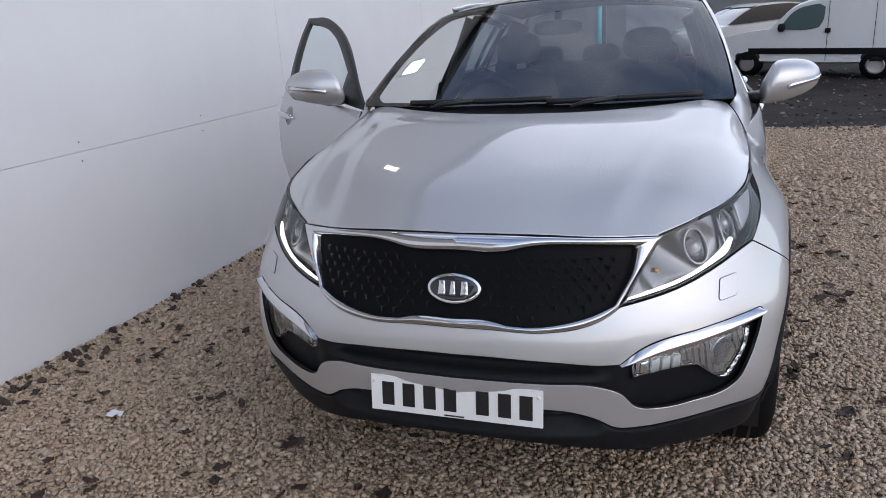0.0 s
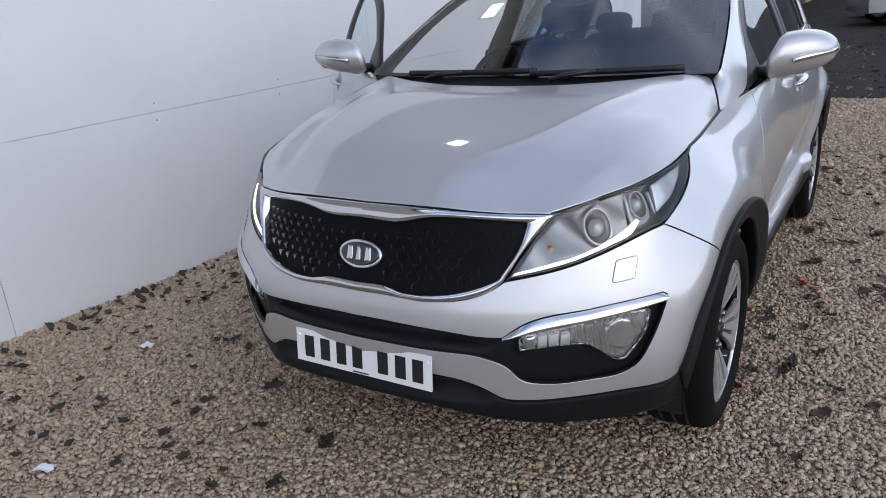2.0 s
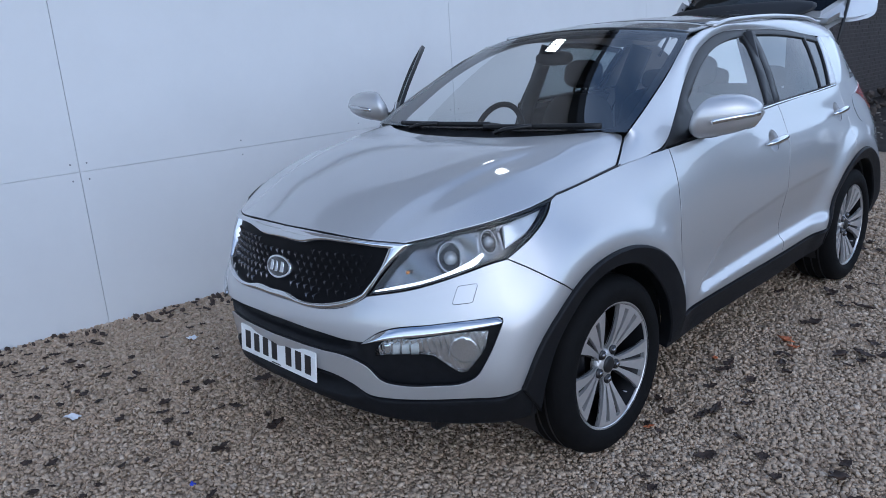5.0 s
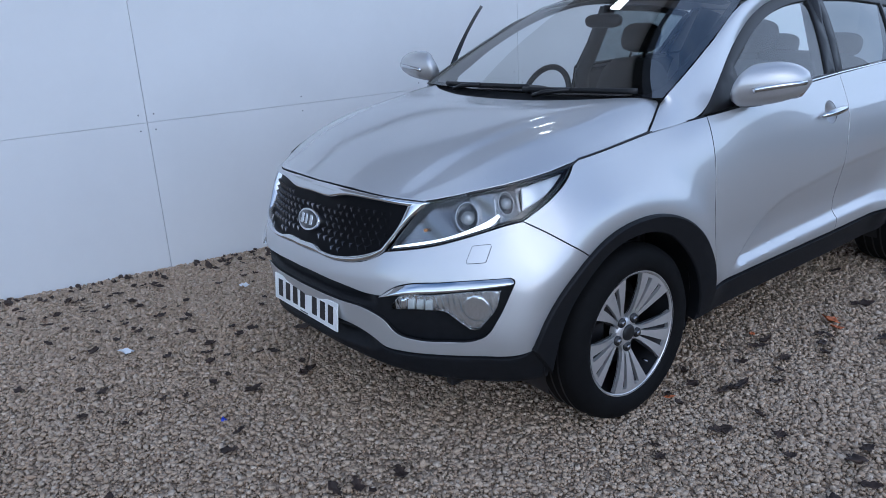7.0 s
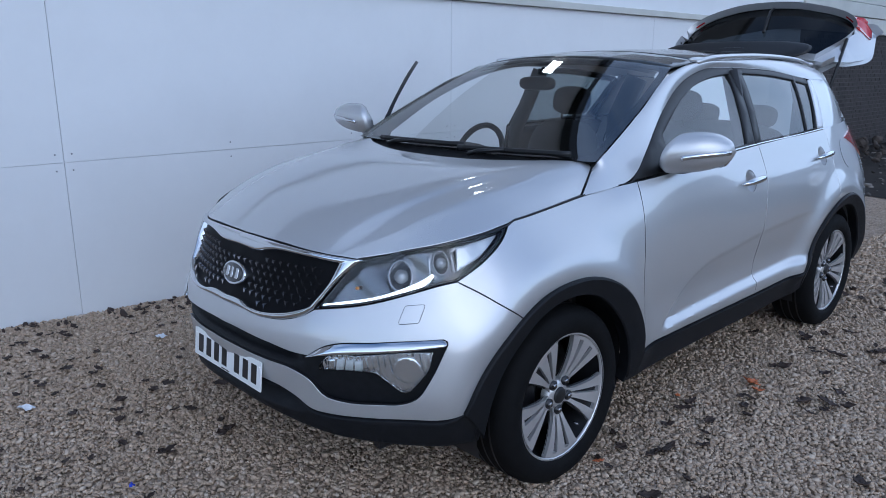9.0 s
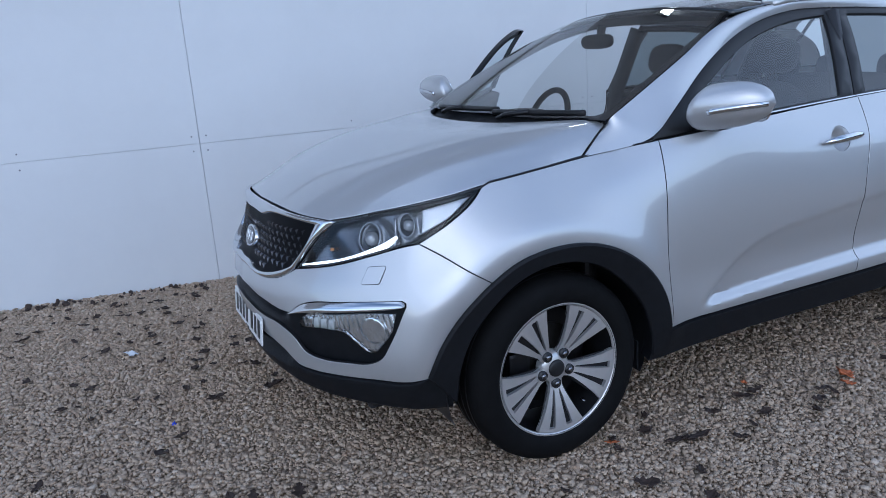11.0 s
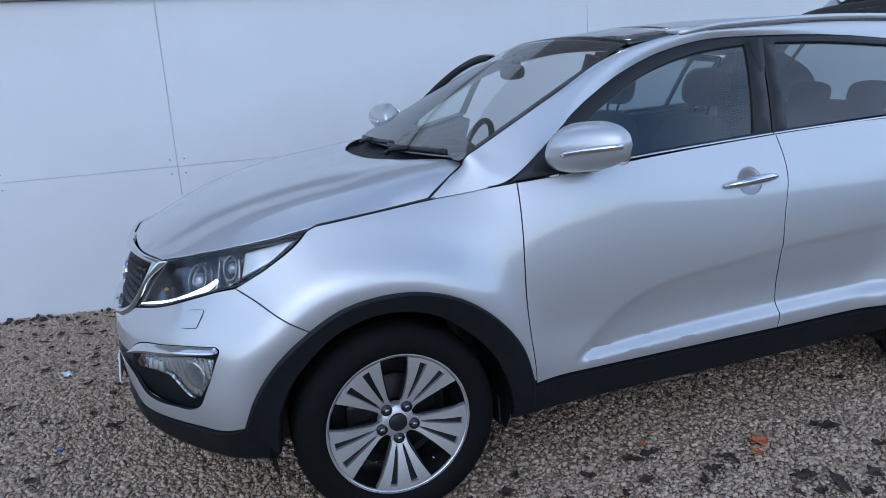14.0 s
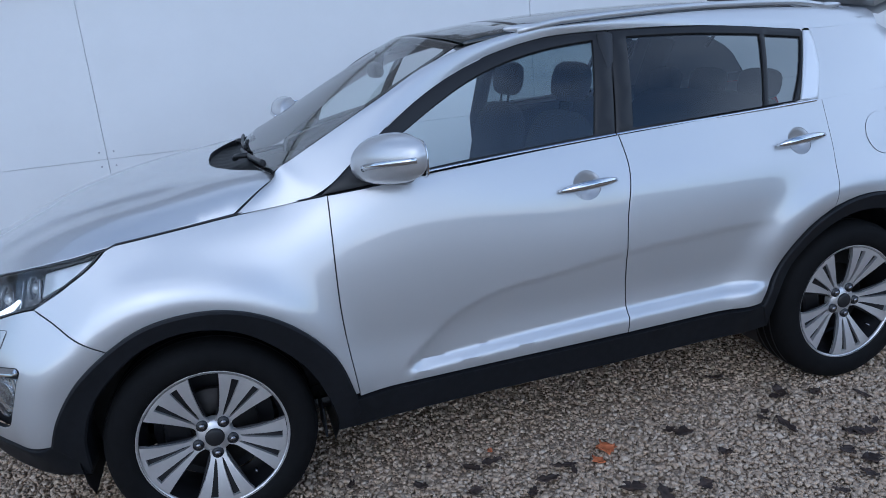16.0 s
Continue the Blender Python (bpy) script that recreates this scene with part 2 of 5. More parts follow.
def area(poly):
    p = np.array(poly)
    q = np.roll(p, -1, axis=0)
    return float(np.sum(p[:, 0] * q[:, 1] - q[:, 0] * p[:, 1])) / 2


def inset(poly, d):
    """The outline moved inwards by d."""
    p = np.array(poly)
    if area(p) < 0:
        p = p[::-1]
    t = np.roll(p, -1, axis=0) - np.roll(p, 1, axis=0)
    t /= np.maximum(np.linalg.norm(t, axis=1), 1e-9)[:, None]
    return p + d * np.stack((-t[:, 1], t[:, 0]), axis=1)


def inside(poly, pts):
    """Which of the points lie inside the outline."""
    p, q = np.array(poly), np.array(pts)
    r = np.roll(p, -1, axis=0)
    hit = np.zeros(len(q), bool)
    for a, b in zip(p, r):
        cross = ((a[1] > q[:, 1]) != (b[1] > q[:, 1]))
        if cross.any():
            x = a[0] + (q[:, 1] - a[1]) * (b[0] - a[0]) / (b[1] - a[1] if b[1] != a[1] else 1e-9)
            hit ^= cross & (q[:, 0] < x)
    return hit


CORE = np.array((0, 1.3, .75))


def lifted(fn, height):
    """The same skin raised by height metres along its normal (away from the car's core)."""
    def g(a, b):
        e = 1e-3
        p = fn(a, b)
        n = np.cross(fn(a + e, b) - p, fn(a, b + e) - p)
        n = n / (np.linalg.norm(n) + 1e-12)
        if np.dot(n, p - CORE) < 0:
            n = -n
        h = height(a, b) if callable(height) else height
        return p + n * h
    return g


def panel(fn, poly, step=.03, gap=.002, holes=(), rim=.014, flip_x=False, soft=.0008):
    """A sheet of the skin fn cut to the outline, with holes, rolled edges and a turned-in rim."""
    poly = inset(poly, gap + soft)
    holes = [np.array(h) if area(h) > 0 else np.array(h)[::-1] for h in holes]
    holes = [inset(h, -(gap + soft)) for h in holes]
    loops = [poly] + holes
    verts, edges = [], []
    for l in loops:
        k = len(verts)
        verts += [tuple(v) for v in l]
        edges += [(k + i, k + (i + 1) % len(l)) for i in range(len(l))]
    lo, hi = poly.min(axis=0), poly.max(axis=0)
    grid = np.array([(x + (j % 2) * step / 2, y) for j, y in enumerate(np.arange(lo[1], hi[1], step * .87)) for x in np.arange(lo[0], hi[0], step)] or [(0, 0)])
    keep = inside(poly, grid)
    for h in holes:
        keep &= ~inside(h, grid)
    grid = grid[keep]
    edge_pts = np.array(verts)
    if len(grid):
        near = np.array([np.min(np.sum((edge_pts - g) ** 2, axis=1)) for g in grid])
        grid = grid[near > (step * .45) ** 2]
    verts += [tuple(g) for g in grid]
    from mathutils import geometry
    vo, _, fo, vi, _, _ = geometry.delaunay_2d_cdt([Vector(v) for v in verts], edges, [], 1, 1e-5)
    centres = np.array([np.mean([vo[i] for i in f], axis=0) for f in fo])
    ok = inside(poly, centres)
    for h in holes:
        ok &= ~inside(h, centres)
    faces = [list(f) for f, k in zip(fo, ok) if k]
    pts = [fn(v[0], v[1]) for v in vo]
    first = {}
    for i, src in enumerate(vi):
        for s in src:
            first[s] = i
    # rims
    k = 0
    rim_faces = []
    normal_of = lifted(fn, 1.0)
    for li, l in enumerate(loops):
        ring = [first.get(k + i, None) for i in range(len(l))]
        k += len(l)
        if not rim or any(r is None for r in ring):
            continue
        out = inset(l, -soft if li == 0 else soft)
        if len(out) != len(l):
            continue
        base = len(pts)
        for q in out:
            p = fn(q[0], q[1])
            n = normal_of(q[0], q[1]) - p
            pts.append(p - n * soft)
        for q in out:
            p = fn(q[0], q[1])
            n = normal_of(q[0], q[1]) - p
            pts.append(p - n * rim)
        m = len(l)
        for i in range(m):
            j = (i + 1) % m
            rim_faces.append((ring[i], ring[j], base + j, base + i))
            rim_faces.append((base + i, base + j, base + m + j, base + m + i))
    pts = np.array(pts)
    # face outwards
    def oriented(f):
        a, b, c = pts[f[0]], pts[f[1]], pts[f[2]]
        n = np.cross(b - a, c - a)
        mid = (a + b + c) / 3
        return f if np.dot(n, mid - CORE) > 0 else f[::-1]
    if faces:
        s = sum(1 if oriented(f) is f else -1 for f in faces)
        if s < 0:
            faces = [f[::-1] for f in faces]
    if flip_x:
        pts = pts * np.array((-1, 1, 1))
        faces = [f[::-1] for f in faces]
    n_main = len(faces)
    me = mesh_of("panel", pts, faces + rim_faces)
    bm = bmesh.new()
    bm.from_mesh(me)
    bpy.data.meshes.remove(me)
    bm.faces.ensure_lookup_table()
    bmesh.ops.recalc_face_normals(bm, faces=bm.faces[n_main:])
    for i, f in enumerate(bm.faces):
        f.smooth = True
        if i >= n_main and (i - n_main) % 2:
            f.material_index = 1
    return bm


def sharp(ob, angle=35):
    ob.data.set_sharp_from_angle(angle=radians(angle))
    return ob


def loft(rows, closed=False, flip=False):
    """A skin over rows of points."""
    n = len(rows[0])
    verts = [tuple(p) for r in rows for p in r]
    faces = []
    for i in range(len(rows) - 1):
        for j in range(n if closed else n - 1):
            k = (j + 1) % n
            f = (i * n + j, i * n + k, (i + 1) * n + k, (i + 1) * n + j)
            faces.append(f[::-1] if flip else f)
    return mesh_of("loft", verts, faces)


def even(points, n):
    """n points evenly along a line of points."""
    p = np.array(points, float)
    d = np.r_[0, np.cumsum(np.linalg.norm(np.diff(p, axis=0), axis=1))]
    return np.stack([np.interp(np.linspace(0, d[-1], n), d, p[:, i]) for i in range(p.shape[1])], axis=1)


def band(fn, one, two, profile, across=11, flip_x=False):
    """A moulding on the skin fn between two lines of as many points, its height over the skin by profile(0 to 1)."""
    rows = []
    for k in np.linspace(0, 1, across):
        up = lifted(fn, float(profile(k)))
        rows.append([up(*(a * (1 - k) + b * k)) * np.array((-1 if flip_x else 1, 1, 1)) for a, b in zip(one, two)])
    i, j = across // 2, len(rows[0]) // 3
    p = np.array(rows[i][j])
    n = np.cross(np.array(rows[i][j + 1]) - p, np.array(rows[i + 1][j]) - p)
    bm = bmesh.new()
    me = loft(rows, flip=np.dot(n, p - CORE) < 0)
    bm.from_mesh(me)
    bpy.data.meshes.remove(me)
    bmesh.ops.remove_doubles(bm, verts=bm.verts, dist=5e-5)
    return bm


def tube(points, radius, sides=8, flat=1.0, cap=True, radii=None):
    """A round bar along the points."""
    p = [Vector(q) for q in points]
    rows = []
    for i, q in enumerate(p):
        d = (p[min(i + 1, len(p) - 1)] - p[max(i - 1, 0)]).normalized()
        a = d.cross(Vector((0, 0, 1)))
        a = a.normalized() if a.length > 1e-4 else Vector((1, 0, 0))
        b = a.cross(d)
        r = radii[i] if radii else radius
        rows.append([q + (a * math.cos(t) * r + b * math.sin(t) * r * flat) for t in (2 * math.pi * k / sides for k in range(sides))])
    me = loft(rows, closed=True)
    bm = bmesh.new()
    bm.from_mesh(me)
    bpy.data.meshes.remove(me)
    if cap:
        bm.verts.ensure_lookup_table()
        bm.faces.new(bm.verts[:sides])
        bm.faces.new(bm.verts[-sides:])
    bmesh.ops.recalc_face_normals(bm, faces=bm.faces)
    for f in bm.faces:
        f.smooth = True
    return bm


def lathe(profile, sides=48, m=None):
    """Turns (radius, x) pairs round the x axis."""
    rows = []
    for r, x in profile:
        rows.append([(x, r * math.cos(2 * math.pi * k / sides), r * math.sin(2 * math.pi * k / sides)) for k in range(sides)])
    me = loft(rows, closed=True)
    bm = bmesh.new()
    bm.from_mesh(me)
    bpy.data.meshes.remove(me)
    if m:
        bm.transform(m)
    bmesh.ops.remove_doubles(bm, verts=bm.verts, dist=1e-5)
    bmesh.ops.recalc_face_normals(bm, faces=bm.faces)
    for f in bm.faces:
        f.smooth = True
    return bm


def blob(centre, size, power=2.6, rings=14, segs=24, m=None):
    """A rounded cushion: a superellipsoid."""
    def c(t):
        return math.copysign(abs(math.cos(t)) ** (2 / power), math.cos(t))

    def s(t):
        return math.copysign(abs(math.sin(t)) ** (2 / power), math.sin(t))
    bm = bmesh.new()
    rows = []
    for i in range(rings + 1):
        v = -math.pi / 2 + math.pi * i / rings
        rows.append([(centre[0] + size[0] * c(v) * c(u), centre[1] + size[1] * c(v) * s(u), centre[2] + size[2] * s(v)) for u in (2 * math.pi * k / segs for k in range(segs))])
    me = loft(rows, closed=True)
    bm.from_mesh(me)
    bpy.data.meshes.remove(me)
    bmesh.ops.remove_doubles(bm, verts=bm.verts, dist=1e-5)
    bmesh.ops.recalc_face_normals(bm, faces=bm.faces)
    if m:
        bm.transform(m)
    for f in bm.faces:
        f.smooth = True
    return bm
# ---- body surfaces of the car: front axle at y = 0, nose towards -y, half widths in +x ----
def spline(points):
    """A smooth curve through the points by chord length: f(d) in metres along it, and its length."""
    p = np.array(points, float)
    d = np.r_[0, np.cumsum(np.linalg.norm(np.diff(p, axis=0), axis=1))]
    m = np.gradient(p, d, axis=0)

    def f(s):
        s = min(max(s, 0.0), d[-1])
        i = min(max(int(np.searchsorted(d, s)) - 1, 0), len(d) - 2)
        h = d[i + 1] - d[i]
        u = (s - d[i]) / h
        return ((2 * u**3 - 3 * u**2 + 1) * p[i] + (u**3 - 2 * u**2 + u) * h * m[i] + (3 * u**2 - 2 * u**3) * p[i + 1] + (u**3 - u**2) * h * m[i + 1])

    return f, d[-1]


def smooth_table(xs, rows):
    """Cubic interpolation of rows (numbers or arrays) over xs."""
    xs, rows = np.array(xs, float), np.array(rows, float)
    m = np.gradient(rows, xs, axis=0)

    def f(x):
        x = min(max(x, xs[0]), xs[-1])
        i = min(max(int(np.searchsorted(xs, x)) - 1, 0), len(xs) - 2)
        h = xs[i + 1] - xs[i]
        u = (x - xs[i]) / h
        return ((2 * u**3 - 3 * u**2 + 1) * rows[i] + (u**3 - 2 * u**2 + u) * h * m[i] + (3 * u**2 - 2 * u**3) * rows[i + 1] + (u**3 - u**2) * h * m[i + 1])

    return f


# outline seen from above, at bumper height, from the middle of the nose round to the middle of the tail
PLAN, PLAN_LENGTH = spline([(0, -.882), (.25, -.868), (.45, -.815), (.62, -.715), (.75, -.605), (.832, -.5), (.882, -.36), (.905, -.15), (.915, .1), (.917, .5),
                            (.920, 1.0), (.924, 1.6), (.921, 2.2), (.905, 2.7), (.868, 3.1), (.78, 3.36), (.5, 3.49), (0, 3.53)])
HEIGHTS = (.2, .34, .45, .58, .70, .80, .90, 1.0, 1.1, 1.2, 1.3)
# how far the skin stands out from that outline at those heights
STATIONS = (0, .5, .85, 1.3, 1.8, 2.0, 2.9, 3.8, 4.4, 5.2)
SECTIONS = ((-.10, -.03, -.012, 0, -.012, -.055, -.085, -.13, -.20, -.3, -.4),
            (-.09, -.03, -.012, 0, -.012, -.055, -.085, -.13, -.20, -.3, -.4),
            (-.08, -.03, -.004, .004, -.002, -.04, -.085, -.13, -.20, -.3, -.4),
            (-.04, -.015, -.005, 0, .004, -.004, -.025, -.078, -.15, -.25, -.35),
            (-.05, -.02, -.010, -.002, .004, .003, -.012, -.045, -.11, -.2, -.3),
            (-.06, -.025, -.012, -.008, .002, .005, -.001, -.019, -.056, -.12, -.2),
            (-.07, -.035, -.012, -.018, -.004, .003, -.001, -.016, -.050, -.086, -.13),
            (-.07, -.035, -.012, -.016, -.002, .004, -.001, -.022, -.060, -.098, -.14),
            (-.06, -.02, 0, .005, .010, .006, -.012, -.044, -.085, -.13, -.17),
            (-.1, -.02, 0, 0, -.008, -.025, -.055, -.10, -.16, -.23, -.3))
SECTION = smooth_table(STATIONS, [list(r) for r in SECTIONS])
CREASE = smooth_table((2.10, 2.164, 2.282, 2.36, 2.476, 2.767, 3.039, 3.286, 3.491, 3.75), [.41, .462, .565, .624, .676, .720, .752, .767, .775, .785])
LEDGE = smooth_table((2.1, 2.2, 2.5, 3.05, 3.55, 3.8), [.452, .462, .482, .506, .518, .525])
HUB_Z, AXLES = .345, (0.0, 2.60)


def stretch(y):
    """Draws the cabin and tail out to the full wheelbase."""
    return y + .03 * max(0.0, y - .55)


def ramp(x, a, b):
    u = min(max((x - a) / (b - a), 0.0), 1.0)
    return u * u * (3 - 2 * u)


def side(s, z):
    """The point of the wrap-round skin s metres along the outline and z high."""
    if s < 0:
        q = side(-s, z)
        return np.array((-q[0], q[1], q[2]))
    p = PLAN(s)
    e = .004
    t = (PLAN(s + e) - PLAN(s - e)) if s > e else np.array((1.0, 0.0))
    t = t / np.linalg.norm(t)
    n = np.array((t[1], -t[0]))
    o = float(smooth_table(HEIGHTS, SECTION(s))(z))
    y = p[1]
    for axle in AXLES:
        r = math.hypot(y - axle, z - HUB_Z)
        if s > .7:
            o += .032 * math.exp(-((r - .515) / .085) ** 2) * ramp(z, .2, .5)
    # the scooped foot of the doors: a crease above, a ledge below
    if 2.1 < s < 3.75 and z < .85:
        zc, zl = float(CREASE(s)), float(LEDGE(s))
        there = ramp(s, 2.13, 2.23) * (1 - ramp(s, 3.54, 3.70))
        under, over = ramp(zc - z, 0, .014), ramp(z - zl, -.030, .012)
        o += there * (-(.004 + .022 * min(max((zc - z) / max(zc - zl, .05), 0), 1)) * under * over + .004 * (1 - over) * ramp(z, .38, .44))
    return np.array((p[0] + n[0] * o, stretch(p[1] + n[1] * o), z))


BELT_Z = smooth_table((.3, .52, 1.0, 1.6, 2.5, 2.85, 3.2), [1.09, 1.112, 1.135, 1.165, 1.206, 1.22, 1.235])
BELT_X = smooth_table((.3, .52, 1.0, 1.6, 2.2, 2.5, 2.85, 3.2), [.815, .845, .850, .842, .828, .805, .76, .65])


def house(y, z):
    """The skin of the glasshouse above the belt line."""
    h = z - float(BELT_Z(y))
    return np.array((float(BELT_X(y)) - .40 * h - .45 * h * abs(h), stretch(y), z + .018 * ramp(z, 1.2, 1.46)))


HOOD_MID = smooth_table((-.80, -.70, -.55, -.3, 0, .15, .35), [.942, .985, 1.044, 1.108, 1.160, 1.176, 1.190])
HOOD_EDGE = smooth_table((-.80, -.66, -.45, -.2, .0, .3, .45), [.92, .937, .985, 1.027, 1.055, 1.092, 1.105])
HOOD_X = smooth_table((-.80, -.66, -.45, -.2, .0, .3, .45), [.40, .540, .718, .798, .808, .808, .83])


def hood_skin(x, y):
    e, m, w = float(HOOD_EDGE(y)), float(HOOD_MID(y)), float(HOOD_X(y))
    u = abs(x) / w
    p = 2.6 + 4 * ramp(y, -.65, -.15) + 3 * ramp(y, -.1, .2) + 4.5 * ramp(y, .05, .34)
    z = m + .012 * ramp(y, -.3, .3) * u * u + (e - m - .012 * ramp(y, -.3, .3)) * u ** p
    # a raised middle with a facet falling to each flank, and a soft shoulder outside it
    c = .40 + .20 * (y + .7)
    z += .010 * (1 - ramp(abs(x), c, c + .055)) * ramp(y, -.78, -.5) * (1 - ramp(y, -.1, .15))
    z += .007 * math.exp(-((abs(x) - c - .17) / .06) ** 2) * ramp(y, -.78, -.45) * (1 - ramp(u, .88, 1.0)) * (1 - ramp(y, -.05, .2))
    return np.array((x, y, z))


# windscreen: foot and head edges from the middle outwards
def screen(u, v):
    """u: -1 to 1 across, v: 0 at the foot to 1 at the head."""
    a = abs(u)
    foot = np.array((.765 * u, .29 + .06 * a ** 2.2, 1.188 + .006 * a * a))
    head = np.array((.632 * u, 1.03 + .06 * a ** 2.2, 1.604 - .050 * a * a))
    p = foot + (head - foot) * v
    p[2] += .030 * 4 * v * (1 - v) * .5 * (1 - .5 * a * a)
    p[0] += .020 * u * 4 * v * (1 - v)
    return p


ROOF_MID = smooth_table((1.0, 1.3, 1.7, 2.1, 2.6, 3.05, 3.2), [1.578, 1.610, 1.628, 1.628, 1.600, 1.545, 1.520])


def roof_skin(x, y):
    return np.array((x * 1.045, stretch(y), float(ROOF_MID(y)) + .026 - .06 * (abs(x) / .6) ** 2.4))


# ---- the setting ----
def dip(x, y):
    """The gravel falls a little towards the wall."""
    n = noise.noise(Vector((x * .7, y * .7, 3.1))) * .012 * ramp(abs(x), 1.2, 2.0)
    return -.082 * ramp(-x, 1.1, 2.6) * ramp(y, -2.6, .8) + n


gx = np.concatenate((np.array((-400, -60, -20, -8)), np.arange(-4, 6.01, .25), np.array((8, 12, 20, 60, 400))))
gy = np.concatenate((np.array((-400, -60, -20, -8)), np.arange(-5, 9.01, .25), np.array((12, 20, 40, 100, 600))))
gverts = [(x, y, dip(x, y) - .012) for y in gy for x in gx]
gfaces = [(j * len(gx) + i, j * len(gx) + i + 1, (j + 1) * len(gx) + i + 1, (j + 1) * len(gx) + i) for j in range(len(gy) - 1) for i in range(len(gx) - 1)]
tagged(part("ground", mesh_of("ground", gverts, gfaces), GROUND), "buff gravel ground, damp and trodden", "ground", kind="structure")

WALL_X = -2.58
wall = tagged(part("wall_west", one_box((WALL_X - .25, -14, -.4), (WALL_X - .012, 10.5, 2.155)), SEAM), "white sheet-clad wall with fine joints", "wall", kind="structure")
part("wall_upper", one_box((WALL_X - .25, -14, 2.205), (WALL_X - .02, 10.5, 2.95)), WHITE_WALL, wall)
part("upper_cladding", one_box((WALL_X - .25, -14, 2.954), (WALL_X - .03, 10.5, 5.85)), UPPER, wall, "brown-grey upper cladding")
part("gutter", one_box((WALL_X - .1, -14, 5.80), (WALL_X + .12, 34, 6.0), .02), TRIM, wall, "dark eaves gutter")
ys = [-14.0, -10.80, -7.41, -4.02, -.63, 2.76, 6.15, 9.54]
for y0, y1 in zip(ys[:-1], ys[1:]):
    for z0, z1 in ((-.4, .958), (.9605, 2.13)):
        part("wall_panel", one_box((WALL_X - .012, y0 + .0018, z0), (WALL_X, y1 - .0018, z1), .001), WHITE_WALL, wall)
    for k in range(4):
        y = y0 + .05 + k * (y1 - y0 - .10) / 3
        for z in (.908, 1.012):
            part("screw", blob((WALL_X + .001, y, z), (.003, .006, .006), 2, 6, 10), DOT, wall)
part("wall_flashing", one_box((WALL_X - .25, -14, 2.135), (WALL_X + .05, 10.5, 2.203), .006), CLADDING, wall, "pale metal flashing")
brick_wall = tagged(part("wall_brick", one_box((WALL_X - .40, 10.5, -.4), (WALL_X - .036, 34, 2.15)), MORTAR), "dark brick wall with teal downpipe", "wall", kind="structure")
for k in range(15):
    part("cladding_board", one_box((WALL_X - .30, 10.5, 2.19 + k * .24), (WALL_X + .02 * (k % 2), 34, 2.42 + k * .24), .012), CLADDING, brick_wall)
part("wall_flashing", one_box((WALL_X - .3, 10.5, 2.135), (WALL_X + .04, 34, 2.188), .006), CLADDING, brick_wall)
pipe = tagged(part("downpipe", tube([(WALL_X + .11, 22.7, -.1), (WALL_X + .11, 22.7, 2.07)], .09, 12), TEAL), "teal painted downpipe on the brick wall", "pipe")
tagged(part("post", one_box((WALL_X - .03, 24.1, -.1), (WALL_X + .16, 24.5, 2.07), .01), TRIM), "dark steel post standing against the brick wall", "post")
yard = tagged(part("yard", mesh_of("yard", [(-2.6, 8.5, -.004), (3, 7.1, -.004), (80, -6, -.004), (80, 90, -.004), (-2.6, 90, -.004)], [(0, 1, 2, 3, 4)]), YARD), "dark wet dirt yard behind the gravel", "yard", kind="structure")


# ---- the car ----
car = empty("suv", "silver five-door SUV with open driver's door and raised tailgate on gravel", "car")


def both(name, fn, poly, material, label="", parent=None, **k):
    """The same panel on both flanks."""
    made = []
    for flip in (False, True):
        made.append(sharp(part(name, panel(fn, poly, flip_x=flip, **k), material, parent or car, label)))
    return made


def mirrored(half):
    """A closed outline from its +x half, which starts and ends on the middle line."""
    half = list(half)
    return half + [np.array((-p[0], p[1])) for p in half[::-1] if abs(p[0]) > 1e-4]


# outlines on the wrap-round skin, (metres round from the nose, height)
ARCH_F = [(1.0, .43), (1.044, .531), (1.119, .636), (1.222, .724), (1.353, .793), (1.487, .816), (1.607, .809), (1.722, .772), (1.839, .693), (1.943, .563), (1.993, .41)]
ARCH_F_IN = [(1.10, .30), (1.115, .44), (1.150, .535), (1.235, .64), (1.340, .715), (1.487, .75), (1.636, .721), (1.740, .65), (1.845, .532), (1.90, .40), (1.92, .30)]
ARCH_R = [(3.615, .42), (3.705, .588), (3.84, .734), (3.97, .80), (4.09, .822), (4.21, .812), (4.34, .755), (4.45, .66), (4.53, .54), (4.57, .43)]
ARCH_R_IN = [(3.675, .30), (3.70, .45), (3.775, .58), (3.872, .675), (3.99, .735), (4.09, .75), (4.21, .735), (4.33, .66), (4.42, .55), (4.47, .43), (4.48, .33)]
LAMP_LOW = [(.480, .766), (.660, .793), (.817, .832), (.946, .863), (1.005, .871), (1.122, .93), (1.237, 1.0), (1.272, 1.033)]
LAMP_TOP = [(1.272, 1.033), (1.144, 1.013), (.968, .993), (.79, .968), (.634, .936)]
LAMP_IN = [(.634, .936), (.572, .872), (.480, .766)]

